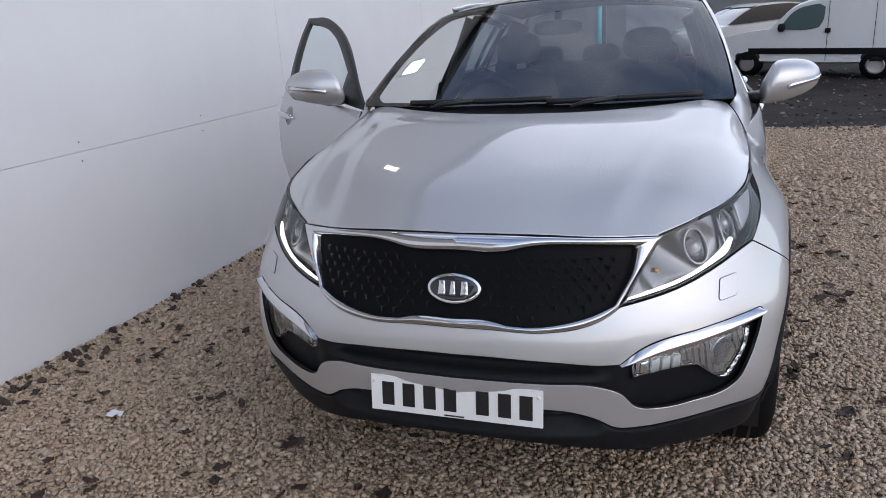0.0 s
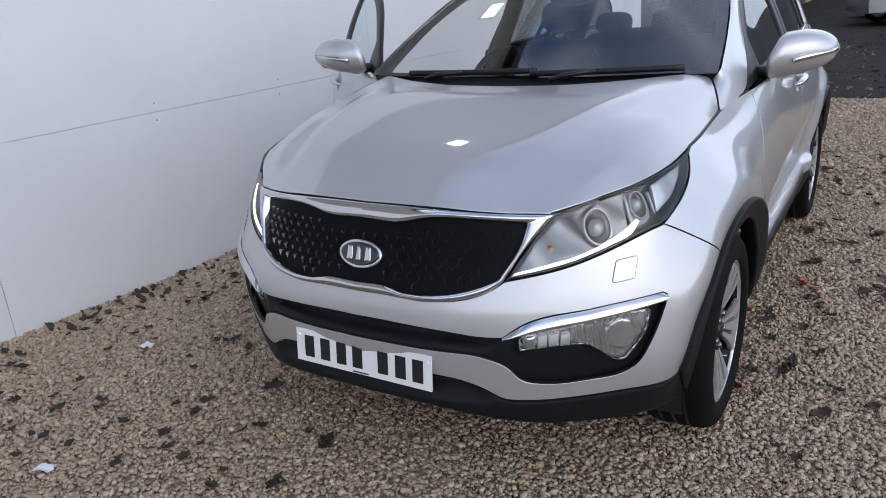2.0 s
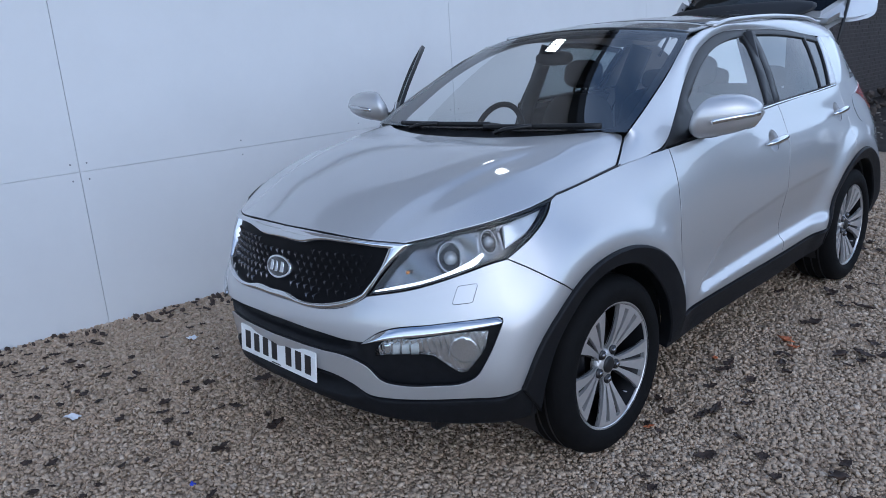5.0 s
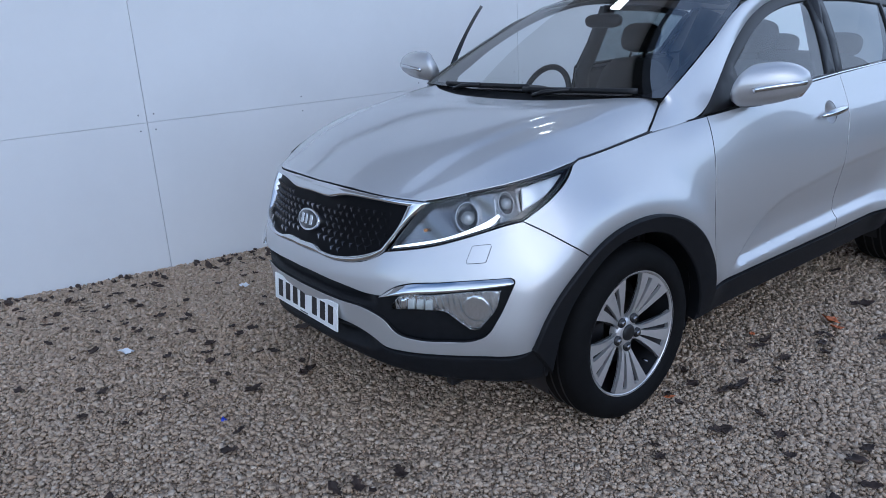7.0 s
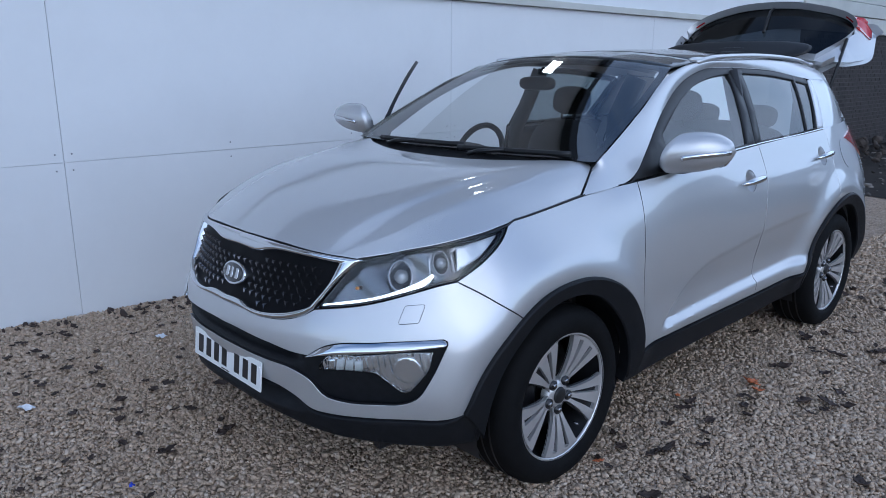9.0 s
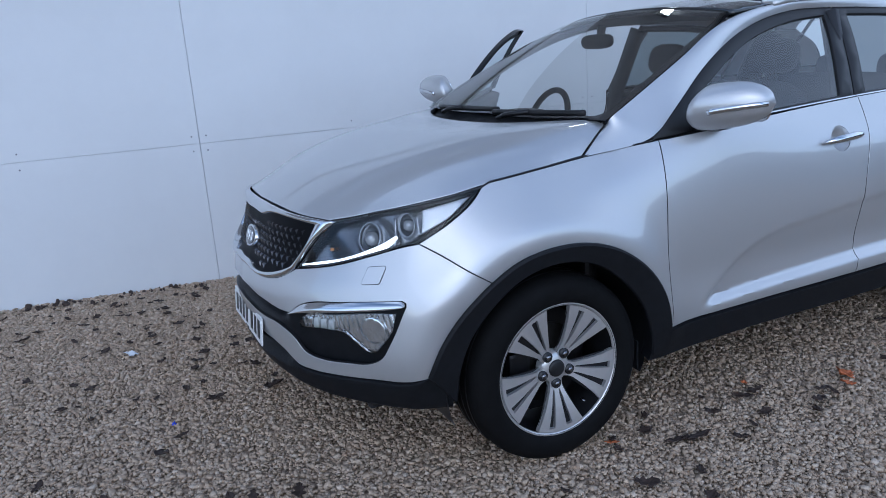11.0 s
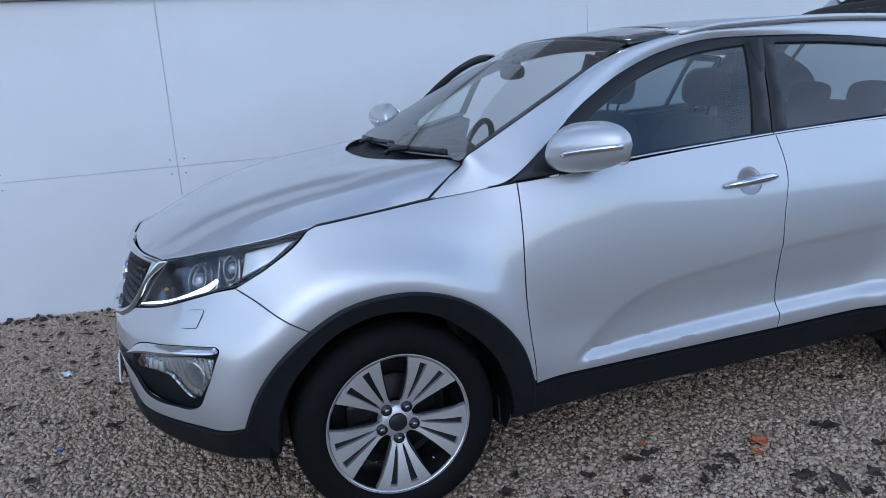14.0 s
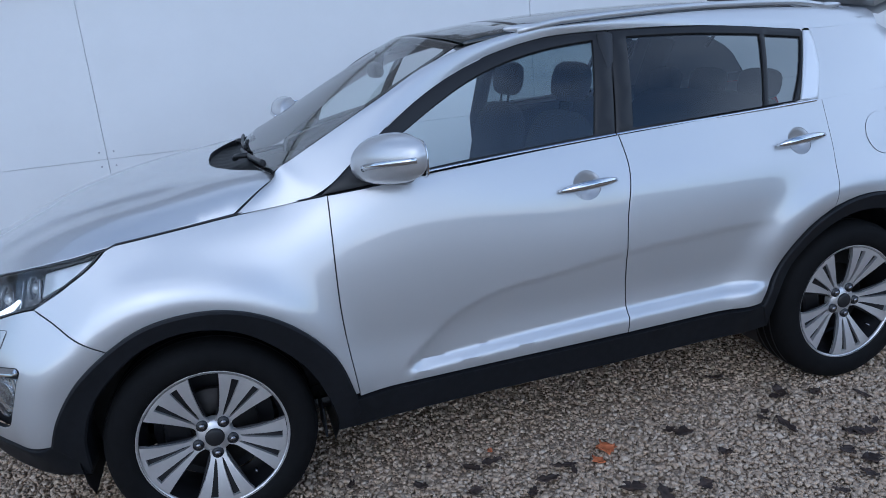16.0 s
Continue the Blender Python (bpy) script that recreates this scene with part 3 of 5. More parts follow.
# bumper: one silver skin with the black mouth and lamp recesses cut out
bumper_half = outline([(0, .712), (.12, .712), (.267, .709), (.38, .724), (.445, .747), (.480, .766)], LAMP_LOW[:5], [(1.005, .871), (1.065, .839), (1.178, .764), (1.245, .718)],
                      [(1.245, .718), (1.145, .615), (1.070, .515), (1.03, .425)],
                      [(1.03, .425), (.965, .416), (.824, .408), (.667, .401), (.537, .401), (.467, .408), (.401, .444), (.336, .466), (.253, .475), (0, .478)])
mouth_half = outline([(0, .633), (.14, .632), (.294, .624), (.423, .612), (.470, .612)], [(.470, .612), (.521, .646), (.723, .681), (.937, .696)], [(.937, .696), (.949, .688), (.942, .668)],
                     [(.942, .668), (.889, .554), (.847, .491), (.804, .470), (.717, .461), (.603, .457), (.521, .474), (.476, .522), (.398, .553), (.281, .560), (0, .562)])
washer = outline([(.791, .754), (.806, .788)], [(.806, .788), (.811, .797), (.820, .799)], [(.820, .799), (.868, .803)], [(.868, .803), (.877, .801), (.875, .792)], [(.875, .792), (.860, .758)], [(.860, .758), (.856, .749), (.847, .747)], [(.847, .747), (.800, .744)], [(.800, .744), (.790, .745), (.791, .754)], step=.006)
washer_r = [np.array((-p[0], p[1])) for p in washer]
bumper = sharp(part("front_bumper", panel(side, mirrored(bumper_half), .03, holes=[mirrored(mouth_half)]), SILVER, car))
for w in (washer, washer_r):
    part("panel_joint", panel(lifted(side, .0010), inset(w, -.0022), .02, gap=0, rim=0), DARK_FILL, bumper)
    sharp(part("washer_cover", panel(lifted(side, .0030), w, .02, gap=.0, rim=.0032, soft=.0008), SILVER, bumper))


def mouth_depth(s, z):
    a = abs(s)
    slot = .045 * (1 - ramp(a, .36, .46)) * ramp(z, .572, .584) * (1 - ramp(z, .612, .622))
    return -.012 - .020 * ramp(a, .44, .56) - slot


part("lower_grille", panel(lifted(side, mouth_depth), inset(mirrored(mouth_half), -.026), .014, rim=0), BLACK, car, "black plastic mouth panel with intake slot")
skirt_half = outline([(0, .472), (.253, .471), (.336, .462), (.401, .440), (.467, .404), (.537, .397), (.667, .397), (.824, .404), (.965, .412), (1.0, .426)], [(1.0, .426), (1.06, .43), (1.10, .40)],
                     [(1.10, .40), (1.085, .29)], [(1.085, .29), (.9, .295), (.75, .30), (.56, .315), (.41, .340), (.25, .360), (0, .368)])


def skirt_depth(s, z):
    a = abs(s)
    return .004 - .05 * (1 - ramp(a, .34, .46)) * ramp(z, .40, .41) * (1 - ramp(z, .455, .465))


part("bumper_skirt", panel(lifted(side, skirt_depth), mirrored(skirt_half), .02, rim=.03), BLACK, car, "unpainted black lower bumper")
under = outline([(0, .40), (.25, .395), (.41, .37), (.56, .33), (.75, .32), (.85, .33)], [(.85, .33), (.85, .27)], [(.85, .27), (.5, .27), (0, .28)])
part("undertray", panel(lifted(side, -.08), mirrored(under), .06, rim=0), BLACK, car)

# grille
ring_top = [(0, .958), (.2, .957), (.45, .946), (.649, .934)]
ring_flank = [(.649, .934), (.566, .868), (.476, .764)]
ring_foot = [(.476, .764), (.445, .745), (.38, .723), (.267, .708), (.12, .711), (0, .711)]
hole_top = outline([(0, .912), (.135, .911), (.15, .913)], [(.15, .913), (.215, .926), (.41, .928), (.553, .917)], step=.008)
hole_flank = [(.553, .917), (.528, .857), (.462, .772)]
hole_foot = outline([(.462, .772), (.383, .747), (.227, .724), (.16, .726)], [(.16, .726), (.115, .736), (0, .737)], step=.008)
grille_half = outline([(0, .912), (.135, .911), (.15, .913)], [(.15, .913), (.215, .926), (.41, .928), (.553, .917)], hole_flank, [(.462, .772), (.383, .747), (.227, .724), (.16, .726)], [(.16, .726), (.115, .736), (0, .737)], step=.008)
outer, inner = [], []
for o, h, n in ((curve_points(ring_top, .008), hole_top, 60), (curve_points(ring_flank, .008), curve_points(hole_flank, .008), 26), (curve_points(ring_foot, .008), hole_foot, 50)):
    outer += list(even(o, n))[:-1]
    inner += list(even(h, n))[:-1]
outer.append(np.array((0, .711)))
inner.append(np.array((0, .737)))
MIRROR = np.array((-1, 1))
outer = outer + [p * MIRROR for p in outer[-2::-1]]
inner = inner + [p * MIRROR for p in inner[-2::-1]]
part("grille_surround", band(lifted(side, .002), outer, inner, lambda k: .012 * math.sin(math.pi * min(1, max(0, k))) ** .6 - .016 * max(0, k - .9) / .1 - .006 * max(0, .08 - k) / .08, 15), CHROME, car, "polished chrome grille surround")
grille = part("grille", panel(lifted(side, -.016), inset(mirrored(grille_half), -.012), .03, rim=0), GRILLE, car, "black grille with raised diamond studs")
gv, gf = [], []
gpoly = inset(mirrored(grille_half), .020)
for row in range(9):
    for col in range(-15, 16):
        c = np.array(((col + (row % 2) * .5) * .042, .722 + row * .0245))
        if not inside(gpoly, [c])[0] or (c[0] / .095) ** 2 + ((c[1] - .812) / .052) ** 2 < 1 or abs(c[0]) > .50:
            continue
        k = len(gv)
        gv.append(lifted(side, -.002)(c[0], c[1]))
        for j in range(6):
            a = radians(30 + 60 * j)
            reach, h = ((.015, -.014) if j % 2 == 0 else (.0032, -.011))
            gv.append(lifted(side, h)(c[0] + reach * math.cos(a), c[1] + reach * math.sin(a)))
        gf += [(k, k + 1 + j, k + 1 + (j + 1) % 6) for j in range(6)]
studs = part("grille_studs", mesh_of("grille_studs", gv, gf, False), STUD, grille, "glossy three-armed black grille studs")
studs["kind"] = "stuff"
oval = lambda a, b, n=36: [np.array((a * math.cos(2 * math.pi * i / n), .812 + b * math.sin(2 * math.pi * i / n))) for i in range(n)]
badge = part("badge", panel(lifted(side, .004), oval(.080, .041), .012, gap=0, rim=.02), CHROME, grille, "oval chrome badge with dark centre")
part("badge_centre", panel(lifted(side, .0062), oval(.072, .034), .012, gap=0, rim=.003), GLOSS, grille)
for x0 in (-.036, -.002, .034):
    bar = [np.array(p) for p in ((x0 - .011, .793), (x0 + .011, .793), (x0 + .008, .832), (x0 - .008, .832))]
    part("badge_bar", panel(lifted(side, .0085), outline(*[[bar[i], bar[(i + 1) % 4]] for i in range(4)], step=.006), .008, gap=0, rim=.002, soft=.0005), CHROME, grille)

# number plate, its writing as plain bars
plate = part("number_plate", one_box((-.26, -.006, -.0555), (.26, 0, .0555), .002, pose(0, -.874, .487, -6)), PLATE, car, "white number plate with dark bars")
for x0 in (-.205, -.14, -.075, -.012, .085, .150, .212):
    part("plate_bar", one_box((x0 - .019, -.0075, -.036), (x0 + .019, -.005, .036), .001, pose(0, -.874, .487, -6)), DARK_FILL, plate)
part("plate_bar", one_box((-.03, -.0075, -.051), (.03, -.005, -.047), 0, pose(0, -.874, .487, -6)), DARK_FILL, plate)
for x0 in (-.248, .248):
    part("plate_screw", blob((x0, -.007, .035), (.006, .003, .006), 2, 6, 10, pose(0, -.874, .487, -6)), PLATE, plate)

# headlamps
lamp_poly = outline(LAMP_LOW, LAMP_TOP, LAMP_IN)


def disc(fn, s, z, r, h, tall=1.0, n=28):
    """A round outline on a skin."""
    return [np.array((s + r * math.cos(2 * math.pi * i / n), z + tall * r * math.sin(2 * math.pi * i / n))) for i in range(n)]


BOWLS = ((.785, .893, .050), (.948, .935, .040))


def lamp_depth(s, z):
    d = -.034 - .010 * ramp(z, .80, .90)
    for s0, z0, r in BOWLS:
        q = math.hypot(s - s0, z - z0) / r
        if q < 1:
            d = -.064 + .024 * q * q
    # stepped facets beside the bowls
    if d < -.03 and all(math.hypot(s - s0, z - z0) > r for s0, z0, r in BOWLS):
        d += .010 * math.sin(19 * s + 30 * z) * ramp(s, .54, .62)
    return d


for flip in (False, True):
    lamp = sharp(part("headlamp", panel(lifted(side, -.088), inset(lamp_poly, .002), .02, rim=-.070, flip_x=flip), GLOSS, car, "clear headlamp with lit white light strip"))
    part("lamp_cover", panel(lifted(side, -.001), lamp_poly, .03, gap=.003, rim=0, flip_x=flip), LAMP_GLASS, lamp)
    bezel = outline([(.515, .784), (.69, .815), (.83, .852), (.96, .885), (1.09, .935)], [(1.09, .935), (1.235, 1.018)], [(1.235, 1.018), (1.12, 1.0), (.95, .978), (.78, .952), (.66, .925)], [(.66, .925), (.592, .868), (.515, .784)])
    part("lamp_reflector", panel(lifted(side, lamp_depth), bezel, .009, gap=0, rim=0, flip_x=flip), SMOKED, lamp, "smoky grey lamp reflector")
    for s0, z0, r in BOWLS:
        part("lamp_ring", panel(lifted(side, -.030), disc(side, s0, z0, r, 0), .012, gap=0, holes=[disc(side, s0, z0, r * .87, 0)], rim=.02, flip_x=flip), PALE, lamp, "bright lamp ring")
        c = lifted(side, -.050)(s0, z0)
        part("projector_lens", blob((-c[0] if flip else c[0], c[1], c[2]), (r * .50,) * 3, 2, 10, 18), LENS, lamp, "domed clear projector lens")
    wing = outline([(1.015, .905), (1.10, .940), (1.222, 1.010)], [(1.222, 1.010), (1.11, .994), (1.03, .978)], [(1.03, .978), (1.015, .905)])
    part("lamp_wing", panel(lifted(side, lambda s, z: -.024 + .0012 * math.sin(s * 60)), wing, .010, gap=0, rim=.012, flip_x=flip), BRIGHT, lamp, "pale side reflector")
    for s0, z0, z1 in ((.893, .868, .955), (1.000, .900, .965)):
        part("lamp_fin", panel(lifted(side, -.022), outline([(s0, z0), (s0 + .010, z0)], [(s0 + .010, z0), (s0 + .006, z1)], [(s0 + .006, z1), (s0 - .004, z1)], [(s0 - .004, z1), (s0, z0)], step=.01), .012, gap=0, rim=.012, flip_x=flip), PALE, lamp)
    strip = outline([(.502, .778), (.60, .793), (.69, .810), (.79, .836), (.885, .866), (.915, .890)], [(.915, .890), (.908, .897)], [(.908, .897), (.868, .877), (.785, .846), (.69, .8185), (.60, .802), (.510, .786)], [(.510, .786), (.502, .778)], step=.012)
    part("lamp_border", panel(lifted(side, -.005), inset(lamp_poly, .001), .02, gap=0, holes=[inset(lamp_poly, .011)], rim=.02, flip_x=flip), GLOSS, lamp, "black lamp border")
    part("light_strip", panel(lifted(side, -.006), strip, .012, gap=0, rim=.006, flip_x=flip), LED, lamp, "lit white daytime light strip")
    c = lifted(side, -.03)(.625, .845)
    part("indicator_bulb", blob((-c[0] if flip else c[0], c[1], c[2]), (.007, .007, .006), 2, 8, 12), AMBER, lamp, "amber bulb")

# fog lamps and their chrome eyebrows
fog_poly = outline([(.509, .586), (.532, .609), (.646, .622), (.776, .640), (.9, .648)], [(.9, .648), (.889, .599), (.826, .509)], [(.826, .509), (.795, .507), (.784, .514)], [(.784, .514), (.711, .570)], [(.711, .570), (.634, .575), (.508, .563)], [(.508, .563), (.509, .586)], step=.012)
brow_top = curve_points([(.468, .612), (.521, .645), (.723, .681), (.925, .696)], .01) + [np.array(p) for p in ((.937, .695), (.944, .691), (.947, .685))]
brow_low = curve_points([(.470, .612), (.556, .626), (.723, .647), (.925, .671)], .01) + [np.array(p) for p in ((.937, .673), (.944, .678), (.947, .685))]
for flip in (False, True):
    part("chrome_eyebrow", band(side, even(brow_top, 60), even(brow_low, 60), lambda k: .002 + .013 * k + .005 * math.sin(math.pi * k) - .018 * max(0, k - .9) / .1, 13, flip), CHROME, car, "chrome strip over the fog lamp")
    fog = part("fog_lamp", panel(lifted(side, lambda s, z: -.027 + .0018 * math.sin(s * 300 + z * 60)), fog_poly, .005, gap=0, rim=.01, flip_x=flip), REFLECTOR, car, "clear fog lamp in a black recess")
    part("lamp_cover", panel(lifted(side, -.010), fog_poly, .03, gap=0, rim=.014, flip_x=flip), LAMP_GLASS, fog)
    part("fog_reflector", panel(lifted(side, lambda s, z: -.024 + .9 * ((s - .81) ** 2 + (z - .585) ** 2)), disc(side, .815, .583, .046, 0), .012, gap=0, rim=.004, flip_x=flip), REFLECTOR, fog)
    for i in range(4):
        s0 = .535 + i * .033
        part("light_segment", panel(lifted(side, -.018), outline([(s0, .570), (s0 + .026, .571)], [(s0 + .026, .571), (s0 + .028, .606)], [(s0 + .028, .606), (s0 + .003, .602)], [(s0 + .003, .602), (s0, .570)], step=.008), .012, gap=0, rim=.008, flip_x=flip), PLATE if i else REFLECTOR, fog)

# wings, doors, quarters
fender = outline([(1.005, .871), (1.122, .93), (1.237, 1.0), (1.275, 1.036)], [(1.275, 1.036), (1.5, 1.060), (1.707, 1.082), (1.988, 1.111)], [(1.988, 1.111), (1.981, .99), (1.976, .715), (2.003, .413)], [(2.003, .413), (1.975, .41)], [(1.975, .41), (1.922, .555), (1.823, .676), (1.712, .751), (1.605, .786), (1.487, .793), (1.36, .771), (1.245, .718)], [(1.245, .718), (1.178, .764), (1.065, .839), (1.005, .871)])
both("front_wing", side, fender, SILVER)
door_f = outline([(1.988, 1.111), (2.43, 1.147), (3.049, 1.181)], [(3.049, 1.181), (3.066, 1.09), (3.037, .859), (3.034, .703), (3.042, .503), (3.035, .420)], [(3.035, .420), (2.395, .408), (2.003, .400)], [(2.003, .400), (1.976, .715), (1.981, .99), (1.988, 1.111)])
door_r = outline([(3.049, 1.181), (3.5, 1.198), (3.973, 1.208)], [(3.973, 1.208), (3.968, 1.011), (3.935, .790)], [(3.935, .790), (3.84, .734), (3.705, .588), (3.615, .434)], [(3.615, .434), (3.3, .426), (3.035, .420)], [(3.035, .420), (3.042, .503), (3.034, .703), (3.037, .859), (3.066, 1.09), (3.049, 1.181)])
quarter = outline([(3.973, 1.208), (4.4, 1.222), (4.92, 1.235)], [(4.92, 1.235), (5.02, 1.0), (5.0, .75)], [(5.0, .75), (4.75, .66), (4.535, .56)], [(4.535, .56), (4.45, .66), (4.34, .755), (4.21, .812), (4.09, .822), (3.985, .805), (3.935, .790)], [(3.935, .790), (3.968, 1.011), (3.973, 1.208)])
both("rear_quarter", side, quarter, SILVER, gap=.0005)
sill = outline([(1.92, .396), (2.003, .396), (2.395, .403), (3.03, .413), (3.62, .428)], [(3.62, .428), (3.68, .31)], [(3.68, .31), (3.07, .295), (2.41, .290), (1.915, .275)], [(1.915, .275), (1.92, .396)])
both("sill", lifted(side, .010), sill, BLACK, "unpainted black sill", rim=.05)
both("wheel_arch_trim", lifted(side, .017), outline(ARCH_F, [ARCH_F[-1], (2.0, .30)], [(2.0, .30), (1.92, .30)], ARCH_F_IN[::-1], [(1.10, .30), (1.0, .43)]), BLACK, "black plastic wheel arch trim", rim=.06, step=.025, soft=.006)
both("wheel_arch_trim", lifted(side, .015), outline(ARCH_R, [ARCH_R[-1], (4.55, .33)], [(4.55, .33), (4.48, .33)], ARCH_R_IN[::-1], [(3.675, .30), (3.615, .42)]), BLACK, "black plastic wheel arch trim", rim=.06, step=.025, soft=.006)
rear_half = outline([(4.54, .55), (4.75, .655), (5.0, .745), (5.3, .74), (PLAN_LENGTH - .001, .74)], [(PLAN_LENGTH - .001, .74), (PLAN_LENGTH - .001, .45)], [(PLAN_LENGTH - .001, .45), (5.1, .43), (4.58, .43)], [(4.58, .43), (4.54, .55)])
both("rear_bumper", side, rear_half, SILVER)
both("rear_skirt", side, outline([(4.6, .428), (5.1, .428), (PLAN_LENGTH - .001, .448)], [(PLAN_LENGTH - .001, .448), (PLAN_LENGTH - .001, .28)], [(PLAN_LENGTH - .001, .28), (5.0, .27), (4.58, .30)], [(4.58, .30), (4.6, .428)]), BLACK, "unpainted black rear skirt")
tail = outline([(4.29, 1.135), (4.45, 1.163), (4.75, 1.178), (5.12, 1.17)], [(5.12, 1.17), (5.12, .96)], [(5.12, .96), (4.80, .975), (4.52, 1.06), (4.29, 1.135)])
both("tail_lamp", lifted(side, .006), tail, RED, "red tail lamp")
both("fuel_flap", lifted(side, .003), [np.array((4.235 + .085 * math.cos(a), 1.045 + .085 * math.sin(a))) for a in np.linspace(0, 2 * math.pi, 30)[:-1]], SILVER)


def seam(points, right=True):
    """A black strip behind a panel joint."""
    c = curve_points(points, .03)
    c = np.array(c)
    t = np.gradient(c, axis=0)
    t /= np.linalg.norm(t, axis=1)[:, None]
    n = np.stack((-t[:, 1], t[:, 0]), axis=1) * .010
    poly = list(c + n) + list((c - n)[::-1])
    for flip in (False, True) if right else (False,):
        part("panel_joint", panel(lifted(side, -.008), poly, .03, gap=0, rim=0, flip_x=flip, soft=0), DARK_FILL, car)


seam([(1.005, .871), (1.065, .839), (1.178, .764), (1.245, .718)])
seam([(1.985, 1.105), (1.981, .99), (1.976, .715), (2.003, .413)], False)
seam([(3.050, 1.175), (3.066, 1.09), (3.037, .859), (3.034, .703), (3.042, .503), (3.035, .425)], False)
seam([(3.971, 1.20), (3.968, 1.011), (3.935, .790)])
seam([(1.275, 1.030), (1.5, 1.055), (1.707, 1.077), (1.988, 1.105)])

# bonnet
hood_half = outline([(0, -.765), (.2, -.755), (.40, -.722), (.548, -.655)], [(.548, -.650), (.644, -.548), (.728, -.438), (.780, -.306), (.798, -.195)], [(.798, -.195), (.803, -.12), (.807, 0), (.806, .215)], [(.806, .215), (.788, .264), (.767, .314), (.745, .358)], [(.745, .358), (.725, .372), (.705, .374)], [(.705, .374), (.62, .316), (.52, .252), (.4, .203), (.25, .162), (0, .145)])
bonnet = sharp(part("bonnet", panel(hood_skin, mirrored(hood_half), .025, gap=.004, rim=.02, soft=.0015), WET_SILVER, car, "silver bonnet beaded with rain"))
for sgn in (1, -1):
    # rubber-dark joints between bonnet, wing and pillar foot
    edge = [np.array((.644, -.548)), np.array((.728, -.438)), np.array((.780, -.306)), np.array((.798, -.195))]
    line = [hood_skin(p[0] + .002, p[1]) + np.array((.002, 0, -.001)) for p in curve_points(edge, .03)]
    line += [side(p[0], p[1]) + np.array((-.002, 0, .0015)) for p in curve_points([np.array(q) for q in ((1.30, 1.0387), (1.5, 1.060), (1.707, 1.082), (1.975, 1.110))], .03)]
    part("panel_joint", tube([(sgn * p[0], p[1], p[2]) for p in line], .003, 6, radii=list(np.interp(np.arange(len(line)), (0, len(line) * .7, len(line) * .8), (.0040, .0036, .0024)))), DARK_FILL, car)
bm = bmesh.new()
box(bm, (-.55, -.45, .55), (.55, .28, .86), .05)
part("engine_cover", bm, BLACK, car)

# scuttle, windscreen, wipers
HOOD_REAR = smooth_table((0, .25, .4, .52, .62, .705), [.145, .162, .203, .252, .316, .374])
rows = []
for f in np.linspace(0, 1, 9):
    row = []
    for u in np.linspace(-1.0, 1.0, 41):
        a, b = hood_skin(.70 * u, float(HOOD_REAR(.70 * abs(u))) - .02) + np.array((0, 0, -.016)), screen(.95 * u, 0) + np.array((0, .02, -.004))
        p = a + (b - a) * f
        p[2] -= .018 * math.sin(math.pi * f) + .004 * math.sin(40 * u) * math.sin(math.pi * f) ** 2
        row.append(p)
    rows.append(row)
part("scuttle", loft(rows), BLACK, car, "black plastic scuttle panel")


ws = [[screen(u, v) for u in np.linspace(-1, 1, 41)] for v in np.linspace(0, 1, 21)]
windscreen = part("windscreen", loft(ws), SCREEN_GLASS, car, "clear windscreen")
windscreen.visible_shadow = False


def print_width(v):
    """How far the black print reaches in from the side edge, rounded into the corners."""
    return .055 + .14 * max(0.0, 1 - v / .11) ** 2.4 + .10 * max(0.0, 1 - (1 - v) / .10) ** 2.4


for sgn in (-1, 1):
    part("screen_border", loft([[screen(sgn * (1 - print_width(v) * k), v) + np.array((0, .002, -.003)) for k in np.linspace(0, 1, 5)] for v in np.linspace(0, 1, 41)]), GLOSS, windscreen, "black printed screen border")
part("screen_border", loft([[screen(u, v) + np.array((0, .002, -.003)) for u in np.linspace(-1, 1, 31)] for v in (.945, 1.0)]), GLOSS, windscreen, "black printed screen border")
part("screen_border", loft([[screen(u, v) + np.array((0, .002, -.003)) for u in np.linspace(-1, 1, 31)] for v in (0, .035)]), GLOSS, windscreen, "black printed screen border")
for x0, x1, dv in ((-.52, .08, .022), (.06, .64, .022)):
    pts = [screen(u, .012 + dv * t) + np.array((0, -.016, .010)) for t, u in ((t, (x0 + (x1 - x0) * t) / .75) for t in np.linspace(0, 1, 14))]
    wiper = part("wiper", tube(pts, .008, 8, 1.5), TRIM, car, "black wiper")
    base = pts[0] + np.array((.10, -.035, -.020))
    part("wiper_arm", tube([base, base + np.array((.05, .006, .016)), pts[6] + np.array((0, -.006, .004))], .013, 8, .8), TRIM, wiper)

# pillars and cant rails: one silver sweep from the wing to the tail
FOOT, FOOT_LENGTH = spline([(.806, .217), (.789, .265), (.768, .315), (.748, .359)])
low = [hood_skin(*FOOT(0)), side(1.90, 1.103), house(.53, 1.138), house(.64, 1.219), house(.856, 1.357), house(1.106, 1.467), house(1.369, 1.528), house(1.621, 1.538), house(2.053, 1.522), house(2.504, 1.472), house(2.75, 1.465), house(2.93, 1.452)]
up = [hood_skin(*FOOT(FOOT_LENGTH)), screen(1.01, .03), screen(1.01, .10), screen(1.01, .25), screen(1.01, .53), screen(1.01, .86), roof_skin(.60, 1.25), roof_skin(.60, 1.55), roof_skin(.60, 2.05), roof_skin(.585, 2.5), roof_skin(.55, 2.78), roof_skin(.51, 2.95)]


